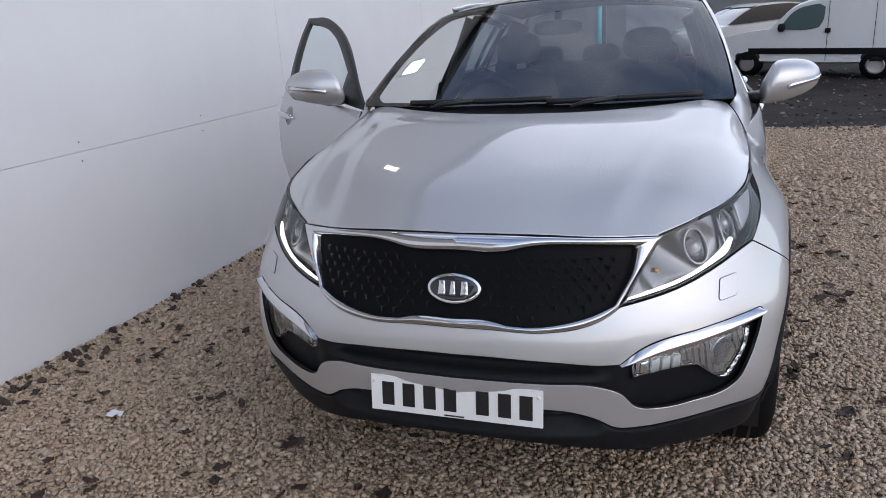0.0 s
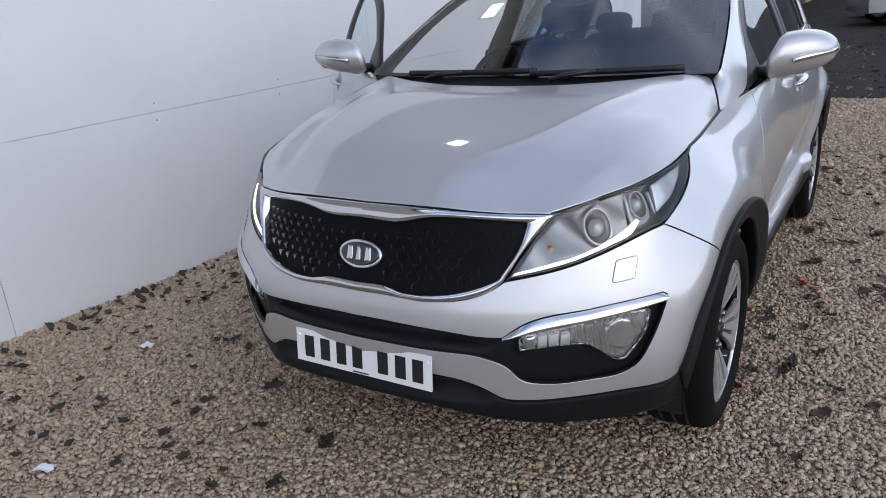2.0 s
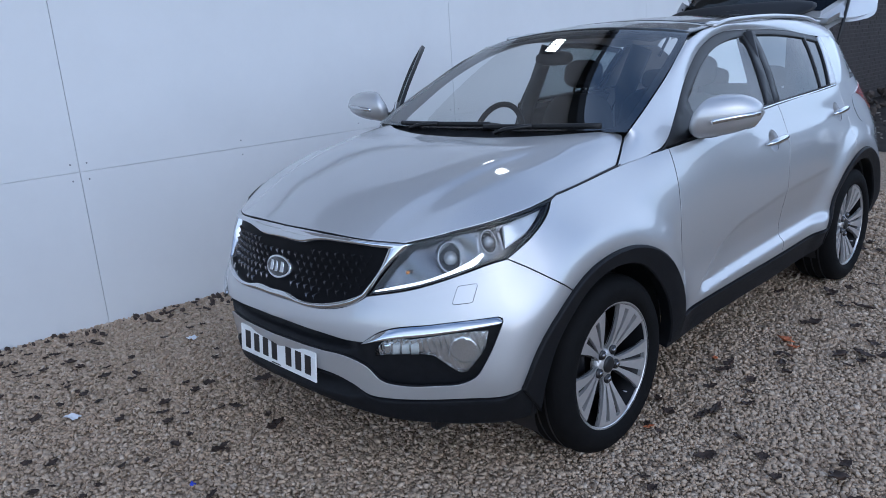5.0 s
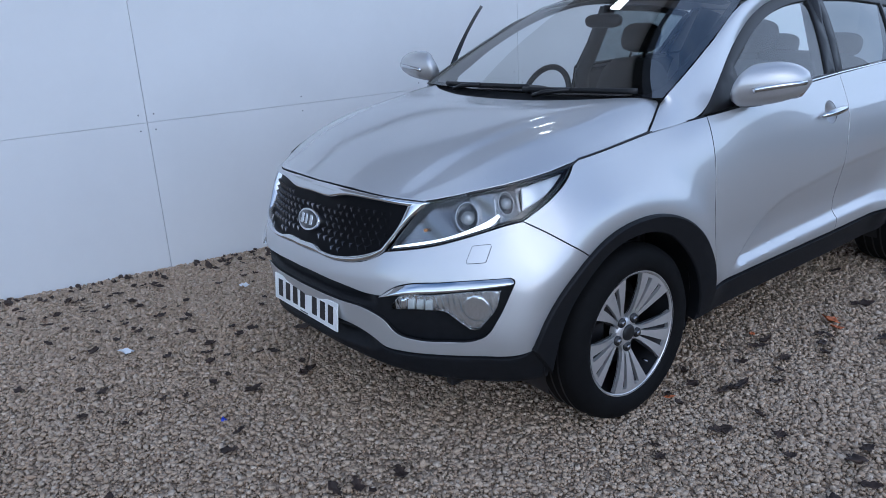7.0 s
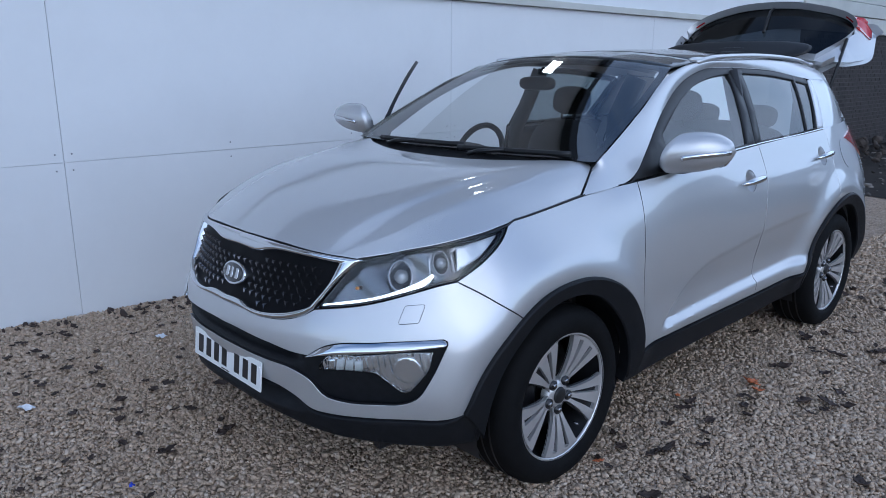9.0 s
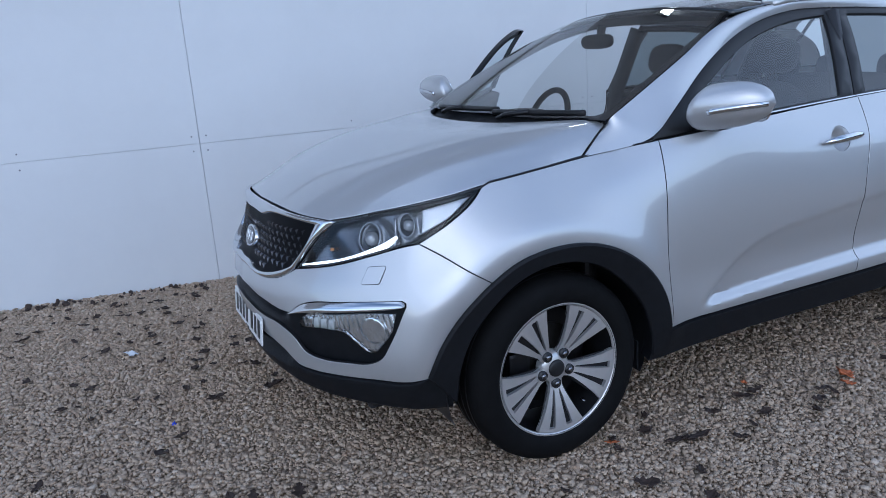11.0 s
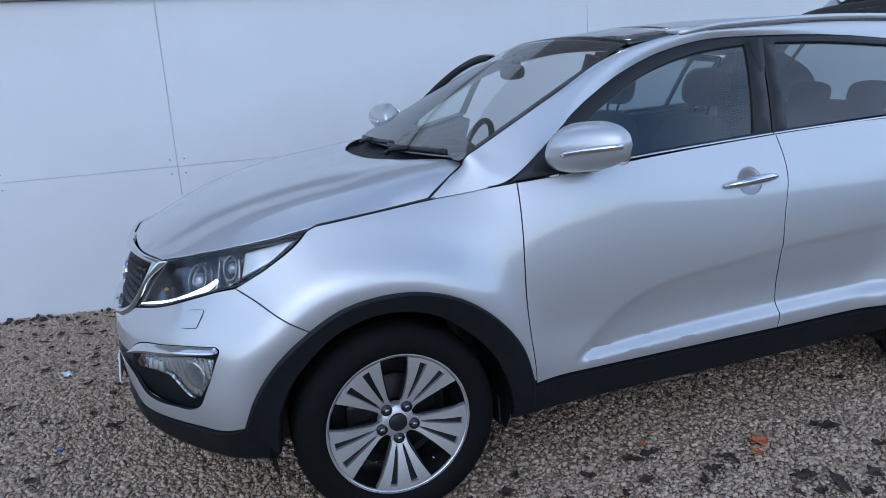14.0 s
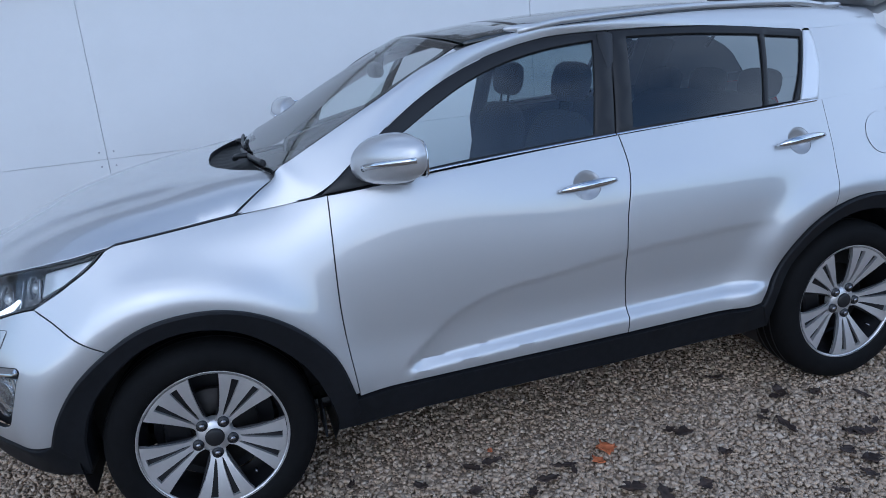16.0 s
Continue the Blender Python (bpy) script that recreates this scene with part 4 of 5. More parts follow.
def pair(points_a, points_b, n=70):
    """Matching points on two curves, knot by knot."""
    a, b = np.array(points_a, float), np.array(points_b, float)
    t = np.arange(len(a), dtype=float)
    fa, fb = smooth_table(t, a), smooth_table(t, b)
    return [(fa(x), fb(x)) for x in np.linspace(0, len(a) - 1, n)]


for sgn in (1, -1):
    rows = []
    for i, (a, b) in enumerate(pair(low, up)):
        mid = (a + b) / 2
        w = np.linalg.norm(b - a)
        k0 = .10 + .90 * ramp(mid[1], .5, 1.0)
        out = mid + np.array((.16, -.02, .20)) * w * k0
        row = []
        for k in np.linspace(0, 1, 9):
            p = a * (1 - k) ** 2 + 2 * k * (1 - k) * out + b * k * k
            # the foot takes up the round of the bonnet's edge and loses it on the way up
            q = 1 - ramp(i, 0, 13)
            if q > 0:
                start = hood_skin(*FOOT(FOOT_LENGTH * k)) - (low[0] * (1 - k) + up[0] * k)
                near = 1 - ramp(i, 0, 3)
                p = (p - (out - mid) * 2 * k * (1 - k) * near) + start * q
            row.append((p[0] * sgn, p[1], p[2]))
        rows.append(row)
    part("roof_pillar", loft(rows, flip=sgn > 0), SILVER, car)
    part("panel_joint", tube([(p[0], p[1] - .001, p[2]) for p in rows[0]], .0020, 6), DARK_FILL, car)
dpillar = outline([(2.548, 1.455), (2.52, 1.36), (2.482, 1.205)], [(2.482, 1.205), (2.8, 1.219), (3.22, 1.236)], [(3.22, 1.236), (3.12, 1.35), (2.93, 1.458)], [(2.93, 1.458), (2.75, 1.470), (2.548, 1.478)], [(2.548, 1.478), (2.548, 1.455)])
both("rear_pillar", house, dpillar, SILVER, rim=.02, gap=-.004)

# roof: black glass with a joint, and silver rails
front_roof = mirrored(outline([(0, 1.035), (.3, 1.045), (.59, 1.10)], [(.59, 1.10), (.595, 1.35)], [(.595, 1.35), (.3, 1.32), (0, 1.31)]))
rear_roof = mirrored(outline([(0, 1.315), (.3, 1.325), (.595, 1.355)], [(.595, 1.355), (.598, 2.0), (.58, 2.52)], [(.58, 2.52), (.3, 2.58), (0, 2.59)]))
tail_roof = mirrored(outline([(0, 2.595), (.3, 2.585), (.58, 2.525)], [(.58, 2.525), (.515, 2.88)], [(.515, 2.88), (.3, 2.92), (0, 2.93)]))
part("roof_glass", panel(roof_skin, front_roof, .06, rim=.015), ROOF_GLASS, car, "black panoramic roof glass")
part("roof_glass", panel(roof_skin, rear_roof, .06, rim=.015), ROOF_GLASS, car, "black panoramic roof glass")
part("roof_panel", panel(roof_skin, tail_roof, .06, rim=.015), SILVER, car)
part("headliner", loft([[roof_skin(x, y) - np.array((0, 0, .03)) for x in np.linspace(-.6, .6, 13)] for y in np.linspace(1.08, 2.85, 12)]), LINER, car, "grey headliner")
for sgn in (1, -1):
    pts = []
    for t in np.linspace(0, 1, 25):
        y = 1.30 + 1.40 * t
        x = .604 - .035 * t * t
        h = .014 * min(1, 9 * t) * min(1, 9 * (1 - t)) + .004
        q = roof_skin(x, y)
        pts.append((sgn * q[0], q[1], q[2] + h))
    rail = part("roof_rail", tube(pts, .013, 10, 1.0), SILVER, car, "satin silver roof rail")
    for y in (1.33, 2.68):
        part("rail_foot", blob((sgn * (.625 if y < 2 else .595), stretch(y), roof_skin(.598, y)[2] + .012), (.014, .085, .014), 2.4, 8, 14), SILVER, rail)

# window frames and glass, on the glasshouse skin
frame_f = outline([(.50, 1.112), (.64, 1.216), (.775, 1.309), (.937, 1.398), (1.106, 1.467), (1.369, 1.531), (1.660, 1.539)], [(1.660, 1.539), (1.575, 1.181)], [(1.575, 1.181), (.963, 1.149), (.50, 1.112)])
glass_f = outline([(.80, 1.150), (.80, 1.272)], [(.80, 1.272), (.941, 1.346), (1.082, 1.411), (1.25, 1.463), (1.417, 1.493), (1.590, 1.506)], [(1.590, 1.507), (1.495, 1.192)], [(1.495, 1.192), (.963, 1.163), (.80, 1.150)])
frame_r = outline([(1.665, 1.539), (2.053, 1.524), (2.504, 1.472)], [(2.504, 1.472), (2.51, 1.458), (2.396, 1.215)], [(2.396, 1.215), (1.98, 1.204), (1.580, 1.184)], [(1.580, 1.184), (1.665, 1.539)])
glass_r = outline([(1.728, 1.508), (1.652, 1.198)], [(1.652, 1.198), (2.225, 1.214)], [(2.225, 1.214), (2.302, 1.467)], [(2.302, 1.467), (2.0, 1.496), (1.728, 1.508)])
glass_q = outline([(2.323, 1.462), (2.245, 1.217)], [(2.245, 1.217), (2.372, 1.219)], [(2.372, 1.219), (2.44, 1.33), (2.492, 1.440)], [(2.492, 1.440), (2.323, 1.462)])
chrome_q = outline([(2.511, 1.462), (2.399, 1.217)], [(2.399, 1.217), (2.480, 1.208)], [(2.480, 1.208), (2.53, 1.33), (2.546, 1.458)], [(2.546, 1.458), (2.511, 1.462)])


def belt_strip(y0, y1, flip):
    """A rounded chrome moulding along the foot of the windows."""
    ys = np.linspace(y0, y1, 60)
    return band(house, [np.array((y, float(BELT_LINE(y)) + .006)) for y in ys], [np.array((y, float(BELT_LINE(y)) - .008)) for y in ys], lambda k: -.004 + .010 * math.sin(math.pi * k) ** .5, 9, flip)


BELT_LINE = smooth_table((.535, .963, 1.578, 2.1, 2.48), [1.118, 1.150, 1.182, 1.198, 1.208])


def cup_outline(s0, z0):
    return [np.array((s0 + .052 * math.cos(a), z0 + .002 + .050 * math.sin(a))) for a in np.linspace(0, 2 * math.pi, 28)[:-1]]


def door_pull(parent, s0, z0, flip, m=None):
    """A bow handle over its finger cup."""
    sg = -1 if flip else 1
    pts = []
    for t in np.linspace(-1, 1, 17):
        p = lifted(side, .006 + .034 * (1 - t * t) ** .5)(s0 + .115 * t, z0 + .006 * t)
        pts.append((sg * p[0], p[1], p[2]))
    handle = part("door_handle", tube(pts, .014, 10, 1.0, radii=[.006 + .011 * (1 - abs(t) ** 3) for t in np.linspace(-1, 1, 17)]), CHROME, parent, "chrome-edged bow handle")
    cup = cup_outline(s0, z0)
    part("handle_cup", panel(lifted(side, lambda s, z: -.0016 - .030 * (1 - ramp(math.hypot(s - s0, z - z0), .022, .053))), inset(cup, -.004), .012, gap=0, rim=0, flip_x=flip, soft=0), SILVER, parent)
    return handle


def mirror_swell(v):
    """Blunt towards the car, tapering to the tip."""
    w = (v + 1) / 2
    return max(0.0, 1 - w ** 2.6) ** .55 * min(1.0, w / .10 + .02) ** .45


def wing_mirror(parent, flip):
    sg = -1 if flip else 1
    bm = bmesh.new()
    rows = []
    for i in range(15):
        v = -1 + 2 * i / 14
        # x runs outwards from the stalk to the tip
        x = .880 + .119 * (v + 1)
        k = mirror_swell(v)
        row = []
        for j in range(24):
            a = 2 * math.pi * j / 24
            ca, sa = math.cos(a), math.sin(a)
            ca = math.copysign(abs(ca) ** (1.0 if ca < 0 else .7), ca)
            sa = math.copysign(abs(sa) ** .92, sa)
            depth = .120 if ca < 0 else .035
            dz = (.098 if sa > 0 else .084) * k * sa * (1 + .06 * v)
            # the inner end leans outwards towards the top
            row.append((sg * (x + .30 * dz * (1 - (v + 1) / 2)), .755 + .05 * v + depth * k * ca, 1.217 + .012 * v + dz))
        rows.append(row)
    me = loft(rows, closed=True)
    bm.from_mesh(me)
    bpy.data.meshes.remove(me)
    bmesh.ops.remove_doubles(bm, verts=bm.verts, dist=1e-4)
    bmesh.ops.recalc_face_normals(bm, faces=bm.faces)
    for f in bm.faces:
        f.smooth = True
    part("wing_mirror", bm, SILVER, parent, "silver door mirror with light strip")
    led = []
    for t in np.linspace(0, 1, 12):
        x = .972 + .132 * t
        v = (x - .880) / .119 - 1
        k = mirror_swell(v)
        led.append((sg * (x + .004), .755 + .05 * v - .120 * k - .002 + .02 * t ** 6, 1.203 + .024 * t ** .7))
    part("mirror_strip", tube(led, .0080, 8, 1.3), CHROME, parent, "clear light strip in chrome")
    part("mirror_glass", blob((sg * 1.005, .815, 1.217), (.088, .006, .062), 3, 8, 20), CHROME, parent)
    part("mirror_stalk", blob((sg * .885, .765, 1.150), (.075, .055, .026), 2.6, 8, 16), TRIM, parent, "black mirror foot")


def front_door(flip):
    skin = part("front_door", panel(side, door_f, .03 if flip else .014, flip_x=flip, holes=[cup_outline(2.892, 1.020)], rim=.012), SILVER, car, "open silver driver's door" if flip else "closed silver front door")
    sharp(skin)
    part("window_frame", panel(lifted(house, -.002), frame_f, .04, gap=.001, holes=[glass_f], rim=.02, flip_x=flip), TRIM, skin, "satin black window frame")
    pane = part("window_glass", panel(lifted(house, -.010), inset(glass_f, -.006), .06, rim=0, flip_x=flip), OPEN_GLASS if flip else DOOR_GLASS, skin, "clear door glass")
    pane.visible_shadow = False
    part("belt_strip", belt_strip(.80, 1.574, flip), CHROME, skin, "chrome belt strip")
    door_pull(skin, 2.892, 1.020, flip)
    wing_mirror(skin, flip)
    bm = panel(lifted(side, -.075), inset(door_f, .02), .06, rim=-.06, flip_x=flip)
    part("door_lining", bm, DASH, skin, "dark door lining")
    return skin


front_door(False)
right_door = front_door(True)
hinge = Matrix.Translation((-.83, .50, 0))
right_door.matrix_local = Matrix.Translation((-.012, .04, .040)) @ hinge @ Matrix.Rotation(radians(DOOR_OPEN), 4, "Z") @ hinge.inverted()
for flip in (False, True):
    skin = sharp(part("rear_door", panel(side, door_r, .03 if flip else .014, flip_x=flip, holes=[cup_outline(3.815, 1.063)], rim=.012), SILVER, car, "closed silver rear door"))
    part("window_frame", panel(lifted(house, -.002), frame_r, .04, gap=.001, holes=[glass_r, glass_q], rim=.02, flip_x=flip), TRIM, skin, "satin black window frame")
    for g in (glass_r, glass_q):
        pane = panel(lifted(house, -.010), inset(g, -.006), .06, rim=0, flip_x=flip)
        if flip:
            bmesh.ops.reverse_faces(pane, faces=pane.faces)
        part("window_glass", pane, DARK_GLASS, skin, "tinted glass").visible_shadow = False
    part("belt_strip", belt_strip(1.58, 2.47, flip), CHROME, skin, "chrome belt strip")
    part("quarter_trim", panel(lifted(house, .004), chrome_q, .02, gap=0, rim=.012, flip_x=flip), BRIGHT, skin, "bright quarter trim")
    door_pull(skin, 3.815, 1.063, flip)
    part("door_lining", panel(lifted(side, -.075), inset(door_r, .02), .06, rim=-.06, flip_x=flip), DASH, skin)


# wheels
def make_wheel():
    """One wheel, its outer face towards +x, hub at the origin."""
    barrel = part("wheel", lathe([(.246, .016), (.243, -.02), (.222, -.05), (.225, -.16), (.245, -.20)], 56), DARK_ALLOY, car, "five-spoke machined alloy wheel with black tyre")
    tyre = [(.250, .014), (.258, .024), (.275, .030), (.305, .030), (.325, .022), (.342, .006), (.350, -.02), (.352, -.09), (.350, -.17), (.342, -.196), (.325, -.212), (.300, -.22), (.275, -.22), (.256, -.216), (.248, -.208)]
    part("tyre", lathe(tyre, 72), RUBBER, barrel, "black road tyre")
    part("rim_lip", lathe([(.2415, .002), (.2420, .0122), (.2510, .0150), (.2535, .0125), (.253, .004)], 72), ALLOY, barrel, "machined rim edge")
    for g in (-.045, -.09, -.135):
        part("tread_groove", lathe([(.3535, g + .005), (.3525, g), (.3535, g - .005)], 72), DARK_FILL, barrel)
    half = math.radians(24.5)
    for k in range(5):
        a0 = 2 * math.pi * k / 5 + math.radians(SPOKE_TURN)

        def at(r, a, x):
            return (x, r * math.sin(a0 + a), r * math.cos(a0 + a))

        # one machined plate with two slots, pointed at the hub and closed short of the rim
        bm, grid = bmesh.new(), []
        radii = np.concatenate((np.linspace(.048, .084, 5), np.linspace(.092, .226, 13), (.240,)))
        for q in radii:
            t = max(0.0, (q - .068) / .178)
            spread = half * (.74 + .26 * t) + .30 * max(0.0, 1 - (q - .048) / .042) ** 2
            dish = .012 - .030 * (1 - t) ** 1.6
            w = .03 + .11 * ramp(t, .04, .20)
            grid.append([bm.verts.new(at(q, f * spread, dish)) for f in (-1, -.41 - w, -.41 + w, -.12, .12, .41 - w, .41 + w, 1)])
        for i in range(len(radii) - 1):
            for j in range(7):
                if j in (1, 5) and 4 <= i < len(radii) - 2:
                    continue
                bm.faces.new((grid[i][j], grid[i][j + 1], grid[i + 1][j + 1], grid[i + 1][j]))
        skin = bm.faces[:]
        lower = bmesh.ops.extrude_face_region(bm, geom=skin)["geom"]
        bmesh.ops.translate(bm, verts=[v for v in lower if isinstance(v, bmesh.types.BMVert)], vec=(-.020, 0, 0))
        bmesh.ops.recalc_face_normals(bm, faces=bm.faces)
        part("spoke", bm, ALLOY, barrel, "machined three-bar spoke", smooth_angle=25)
        wv = [at(r, a * half * .98, .012 - .030 * (1 - (r - .068) / .178) ** 1.6 - .014) for r in np.linspace(.068, .244, 8) for a in np.linspace(-1, 1, 7)]
        wf = [(i * 7 + j, i * 7 + j + 1, (i + 1) * 7 + j + 1, (i + 1) * 7 + j) for i in range(7) for j in range(6)]
        part("spoke_web", mesh_of("spoke_web", wv, wf), DARK_ALLOY, barrel)
        an = a0
        part("nut_recess", lathe([(.0001, -.0085), (.0190, -.0085), (.0195, -.02)], 18, Matrix.Translation((0, .060 * math.sin(an), .060 * math.cos(an)))), DARK_FILL, barrel)
        part("lug_nut", lathe([(.0001, .006), (.009, .006), (.0115, .002), (.012, -.02)], 6, Matrix.Translation((-.006, .060 * math.sin(an), .060 * math.cos(an)))), NUT, barrel)
    part("hub", lathe([(.030, -.010), (.042, -.012), (.054, -.017), (.060, -.024), (.063, -.05)], 40), ALLOY, barrel)
    part("centre_cap", lathe([(.0001, .0), (.024, -.001), (.031, -.004), (.033, -.012)], 32), TRIM, barrel, "black centre cap")
    part("valve", lathe([(.0001, .004), (.004, .004), (.004, -.02)], 10, Matrix.Translation((-.004, .195 * math.sin(radians(144)), .195 * math.cos(radians(144))))), NUT, barrel, "steel tyre valve")
    part("brake_disc", lathe([(.06, -.075), (.150, -.075), (.152, -.079), (.150, -.095), (.06, -.095)], 48), STEEL, barrel, "steel brake disc")
    bm = bmesh.new()
    box(bm, (-.11, -.165, -.07), (-.06, -.075, .07), .015)
    part("brake_caliper", bm, DARK_ALLOY, barrel)
    # flat black disc added as the shade seen between the spokes
    part("wheel_back", lathe([(.0001, -.13), (.205, -.13)], 32), DARK_FILL, barrel)
    return barrel


wheel = make_wheel()


def copy_part(ob, m):
    """A copy of a part with its sub-parts at the local pose m."""
    twin = ob.copy()
    scene.collection.objects.link(twin)
    for c in ob.children:
        d = c.copy()
        scene.collection.objects.link(d)
        d.parent = twin
    twin.matrix_local = m
    return twin


wheel.matrix_local = Matrix.Translation((.892, AXLE_F, HUB_Z)) @ Matrix.Rotation(radians(WHEEL_TURN), 4, "Z")
copy_part(wheel, Matrix.Translation((.892, AXLE_R, HUB_Z)) @ Matrix.Rotation(radians(9), 4, "X"))
copy_part(wheel, Matrix.Translation((-.892, AXLE_F, HUB_Z)) @ Matrix.Rotation(radians(180 + WHEEL_TURN), 4, "Z"))
copy_part(wheel, Matrix.Translation((-.892, AXLE_R, HUB_Z)) @ Matrix.Rotation(radians(180), 4, "Z"))
for sgn in (1, -1):
    for axle in (AXLE_F, AXLE_R):
        rows = [[(sgn * x, axle + .43 * math.cos(a), max(.22, HUB_Z + .415 * math.sin(a))) for x in (.50, .70, .86)] for a in np.linspace(-.35, math.pi + .35, 26)]
        part("wheel_well", loft(rows), DARK_FILL, car)
        part("inner_wing", one_box((sgn * .52 - .02, axle - .60, .20), (sgn * .52 + .02, axle + .56, .78), .01), DARK_FILL, car)
    part("mud_flap", one_box((sgn * .80 - .08, .40, .25), (sgn * .80 + .08, .408, .36), .003), BLACK, car, "black mud flap")

# floor pan and tub, so that nothing shows through
part("floor_pan", one_box((-.66, -.30, .25), (.66, 3.30, .30), .02), DARK_FILL, car)
part("bulkhead", one_box((-.72, .28, .30), (.72, .34, 1.10), .02), DARK_FILL, car)
part("boot_floor", one_box((-.55, 2.55, .60), (.55, 3.42, .66), .02), CLOTH, car)

# cabin
part("dashboard", blob((0, .56, .93), (.74, .30, .19), 4, 14, 36), DASH, car, "dark moulded dashboard")
part("instrument_hood", blob((-.37, .70, 1.115), (.17, .12, .05), 3, 10, 20), DASH, car)
ringp = [(-.345 + .168 * math.cos(a), .83 + .07 * math.sin(a), 1.075 + .170 * math.sin(a)) for a in np.linspace(0, 2 * math.pi, 41)]
sw = part("steering_wheel", tube(ringp, .016, 10, 1, cap=False), TRIM, car, "black steering wheel")
part("steering_boss", blob((-.345, .825, 1.07), (.075, .04, .055), 2.6, 8, 16), DASH, sw)
for a in (0, math.pi, -math.pi / 2):
    part("steering_spoke", tube([(-.345 + .05 * math.cos(a), .825 + .02 * math.sin(a), 1.07 + .05 * math.sin(a)), (-.345 + .165 * math.cos(a), .83 + .068 * math.sin(a), 1.075 + .165 * math.sin(a))], .014, 8, .7), DASH, sw)
for x0 in (-.36, .36):
    seat = part("front_seat", blob((x0, 1.28, .72), (.26, .28, .11), 3.4, 10, 26), CLOTH, car, "charcoal front seat")
    part("backrest", blob((0, 0, 0), (.25, .085, .29), 3.2, 14, 26, pose(x0, 1.56, .96, -14)), CLOTH, seat)
    part("headrest", blob((0, 0, 0), (.130, .055, .085), 3.0, 10, 20, pose(x0, 1.665, 1.355, -12)), CLOTH, seat)
    for dx in (-.05, .05):
        part("headrest_post", tube([(x0 + dx, 1.62, 1.20), (x0 + dx, 1.655, 1.32)], .007), STEEL, seat)
bench = part("rear_seat", blob((0, 2.22, .74), (.64, .27, .12), 4, 10, 30), CLOTH, car, "charcoal rear bench")
part("backrest", blob((0, 0, 0), (.64, .09, .30), 4, 12, 34, pose(0, 2.50, .93, -18)), CLOTH, bench)
for x0 in (-.38, 0, .38):
    part("headrest", blob((0, 0, 0), (.125, .05, .07), 3.0, 10, 20, pose(x0, 2.60, 1.255, -12)), CLOTH, bench)
for sgn in (1, -1):
    part("b_pillar", tube([(sgn * .78, 1.62, .45), (sgn * .78, 1.62, 1.13), (sgn * .63, 1.68, 1.53)], .035, 8, 1.4), DASH, car)
    part("c_pillar", tube([(sgn * .70, 2.66, .9), (sgn * .69, 2.66, 1.18), (sgn * .58, 2.72, 1.48)], .055, 8, 1.4), DASH, car)
part("interior_mirror", blob((0, .90, 1.475), (.115, .025, .035), 3, 8, 18), TRIM, car, "black interior mirror")
part("mirror_mount", tube([(0, .92, 1.49), (0, .93, 1.545)], .02), TRIM, car)

# raised tailgate
gate_pose = Matrix.Translation((0, 2.95, 1.615)) @ Matrix.Rotation(radians(GATE), 4, "X")


def gate_skin(x, d):
    """d metres from the hinge down the closed tailgate; it lies flat before it is turned up."""
    return np.array((x, d, -.15 * (abs(x) / .64) ** 2.2 - 1.3 * max(0.0, abs(x) - .60) - .05 * (d / .9) ** 2 - 1.35 * max(0.0, d - .66)))


gate_half = outline([(0, .0), (.40, .005), (.56, .04)], [(.56, .04), (.66, .30), (.70, .50), (.675, .66)], [(.675, .66), (.58, .78), (.42, .82), (0, .83)])
pane_half = outline([(0, .05), (.38, .06), (.50, .10)], [(.50, .10), (.580, .34), (.605, .50)], [(.605, .50), (.56, .58), (.3, .635), (0, .645)])


def gate_panel(fn, poly, **k):
    bm = panel(fn, poly, **k)
    bm.transform(gate_pose)
    return bm


gate = sharp(part("tailgate", gate_panel(gate_skin, mirrored(gate_half), step=.05, holes=[mirrored(pane_half)], rim=.05), SILVER, car, "raised silver tailgate"))
gate.data.polygons.foreach_set("material_index", [0] * len(gate.data.polygons))
part("rear_screen", gate_panel(lambda x, d: gate_skin(x, d) + np.array((0, 0, -.006)), inset(mirrored(pane_half), -.01), step=.06, rim=0), REAR_GLASS, gate, "tinted rear glass").visible_shadow = False
part("gate_lining", gate_panel(lambda x, d: gate_skin(x, d) + np.array((0, 0, -.046)), inset(mirrored(gate_half), .006), step=.05, rim=0, holes=[mirrored(pane_half)]), SILVER, gate, "silver inner frame of the tailgate")
for flip in (False, True):
    lens = outline([(.30, .672), (.46, .640), (.600, .555)], [(.600, .555), (.665, .575), (.655, .655)], [(.655, .655), (.47, .70), (.30, .70)], [(.30, .70), (.30, .672)])
    part("tail_lens", gate_panel(lambda x, d: gate_skin(x, d) + np.array((0, 0, .010)), [(-p * np.array((1, -1))) if flip else p for p in lens], step=.03, rim=.012), RED, gate, "red lamp lens")
bm = blob((0, .045, .028), (.52, .10, .020), 3, 8, 24)
bm.transform(gate_pose)
part("roof_spoiler", bm, TRIM, gate, "black roof spoiler")
bm = tube([(.02, .69, -.04), (.02, .60, -.02), (.10, .30, .002)], .010)
bm.transform(gate_pose)
part("rear_wiper", bm, TRIM, gate, "black rear wiper")
for sgn in (1, -1):
    a = gate_pose @ Vector((sgn * .60, .38, -.12))
    part("gas_strut", tube([(sgn * .63, 3.04, 1.40), a], .011), TRIM, car, "black gas strut")


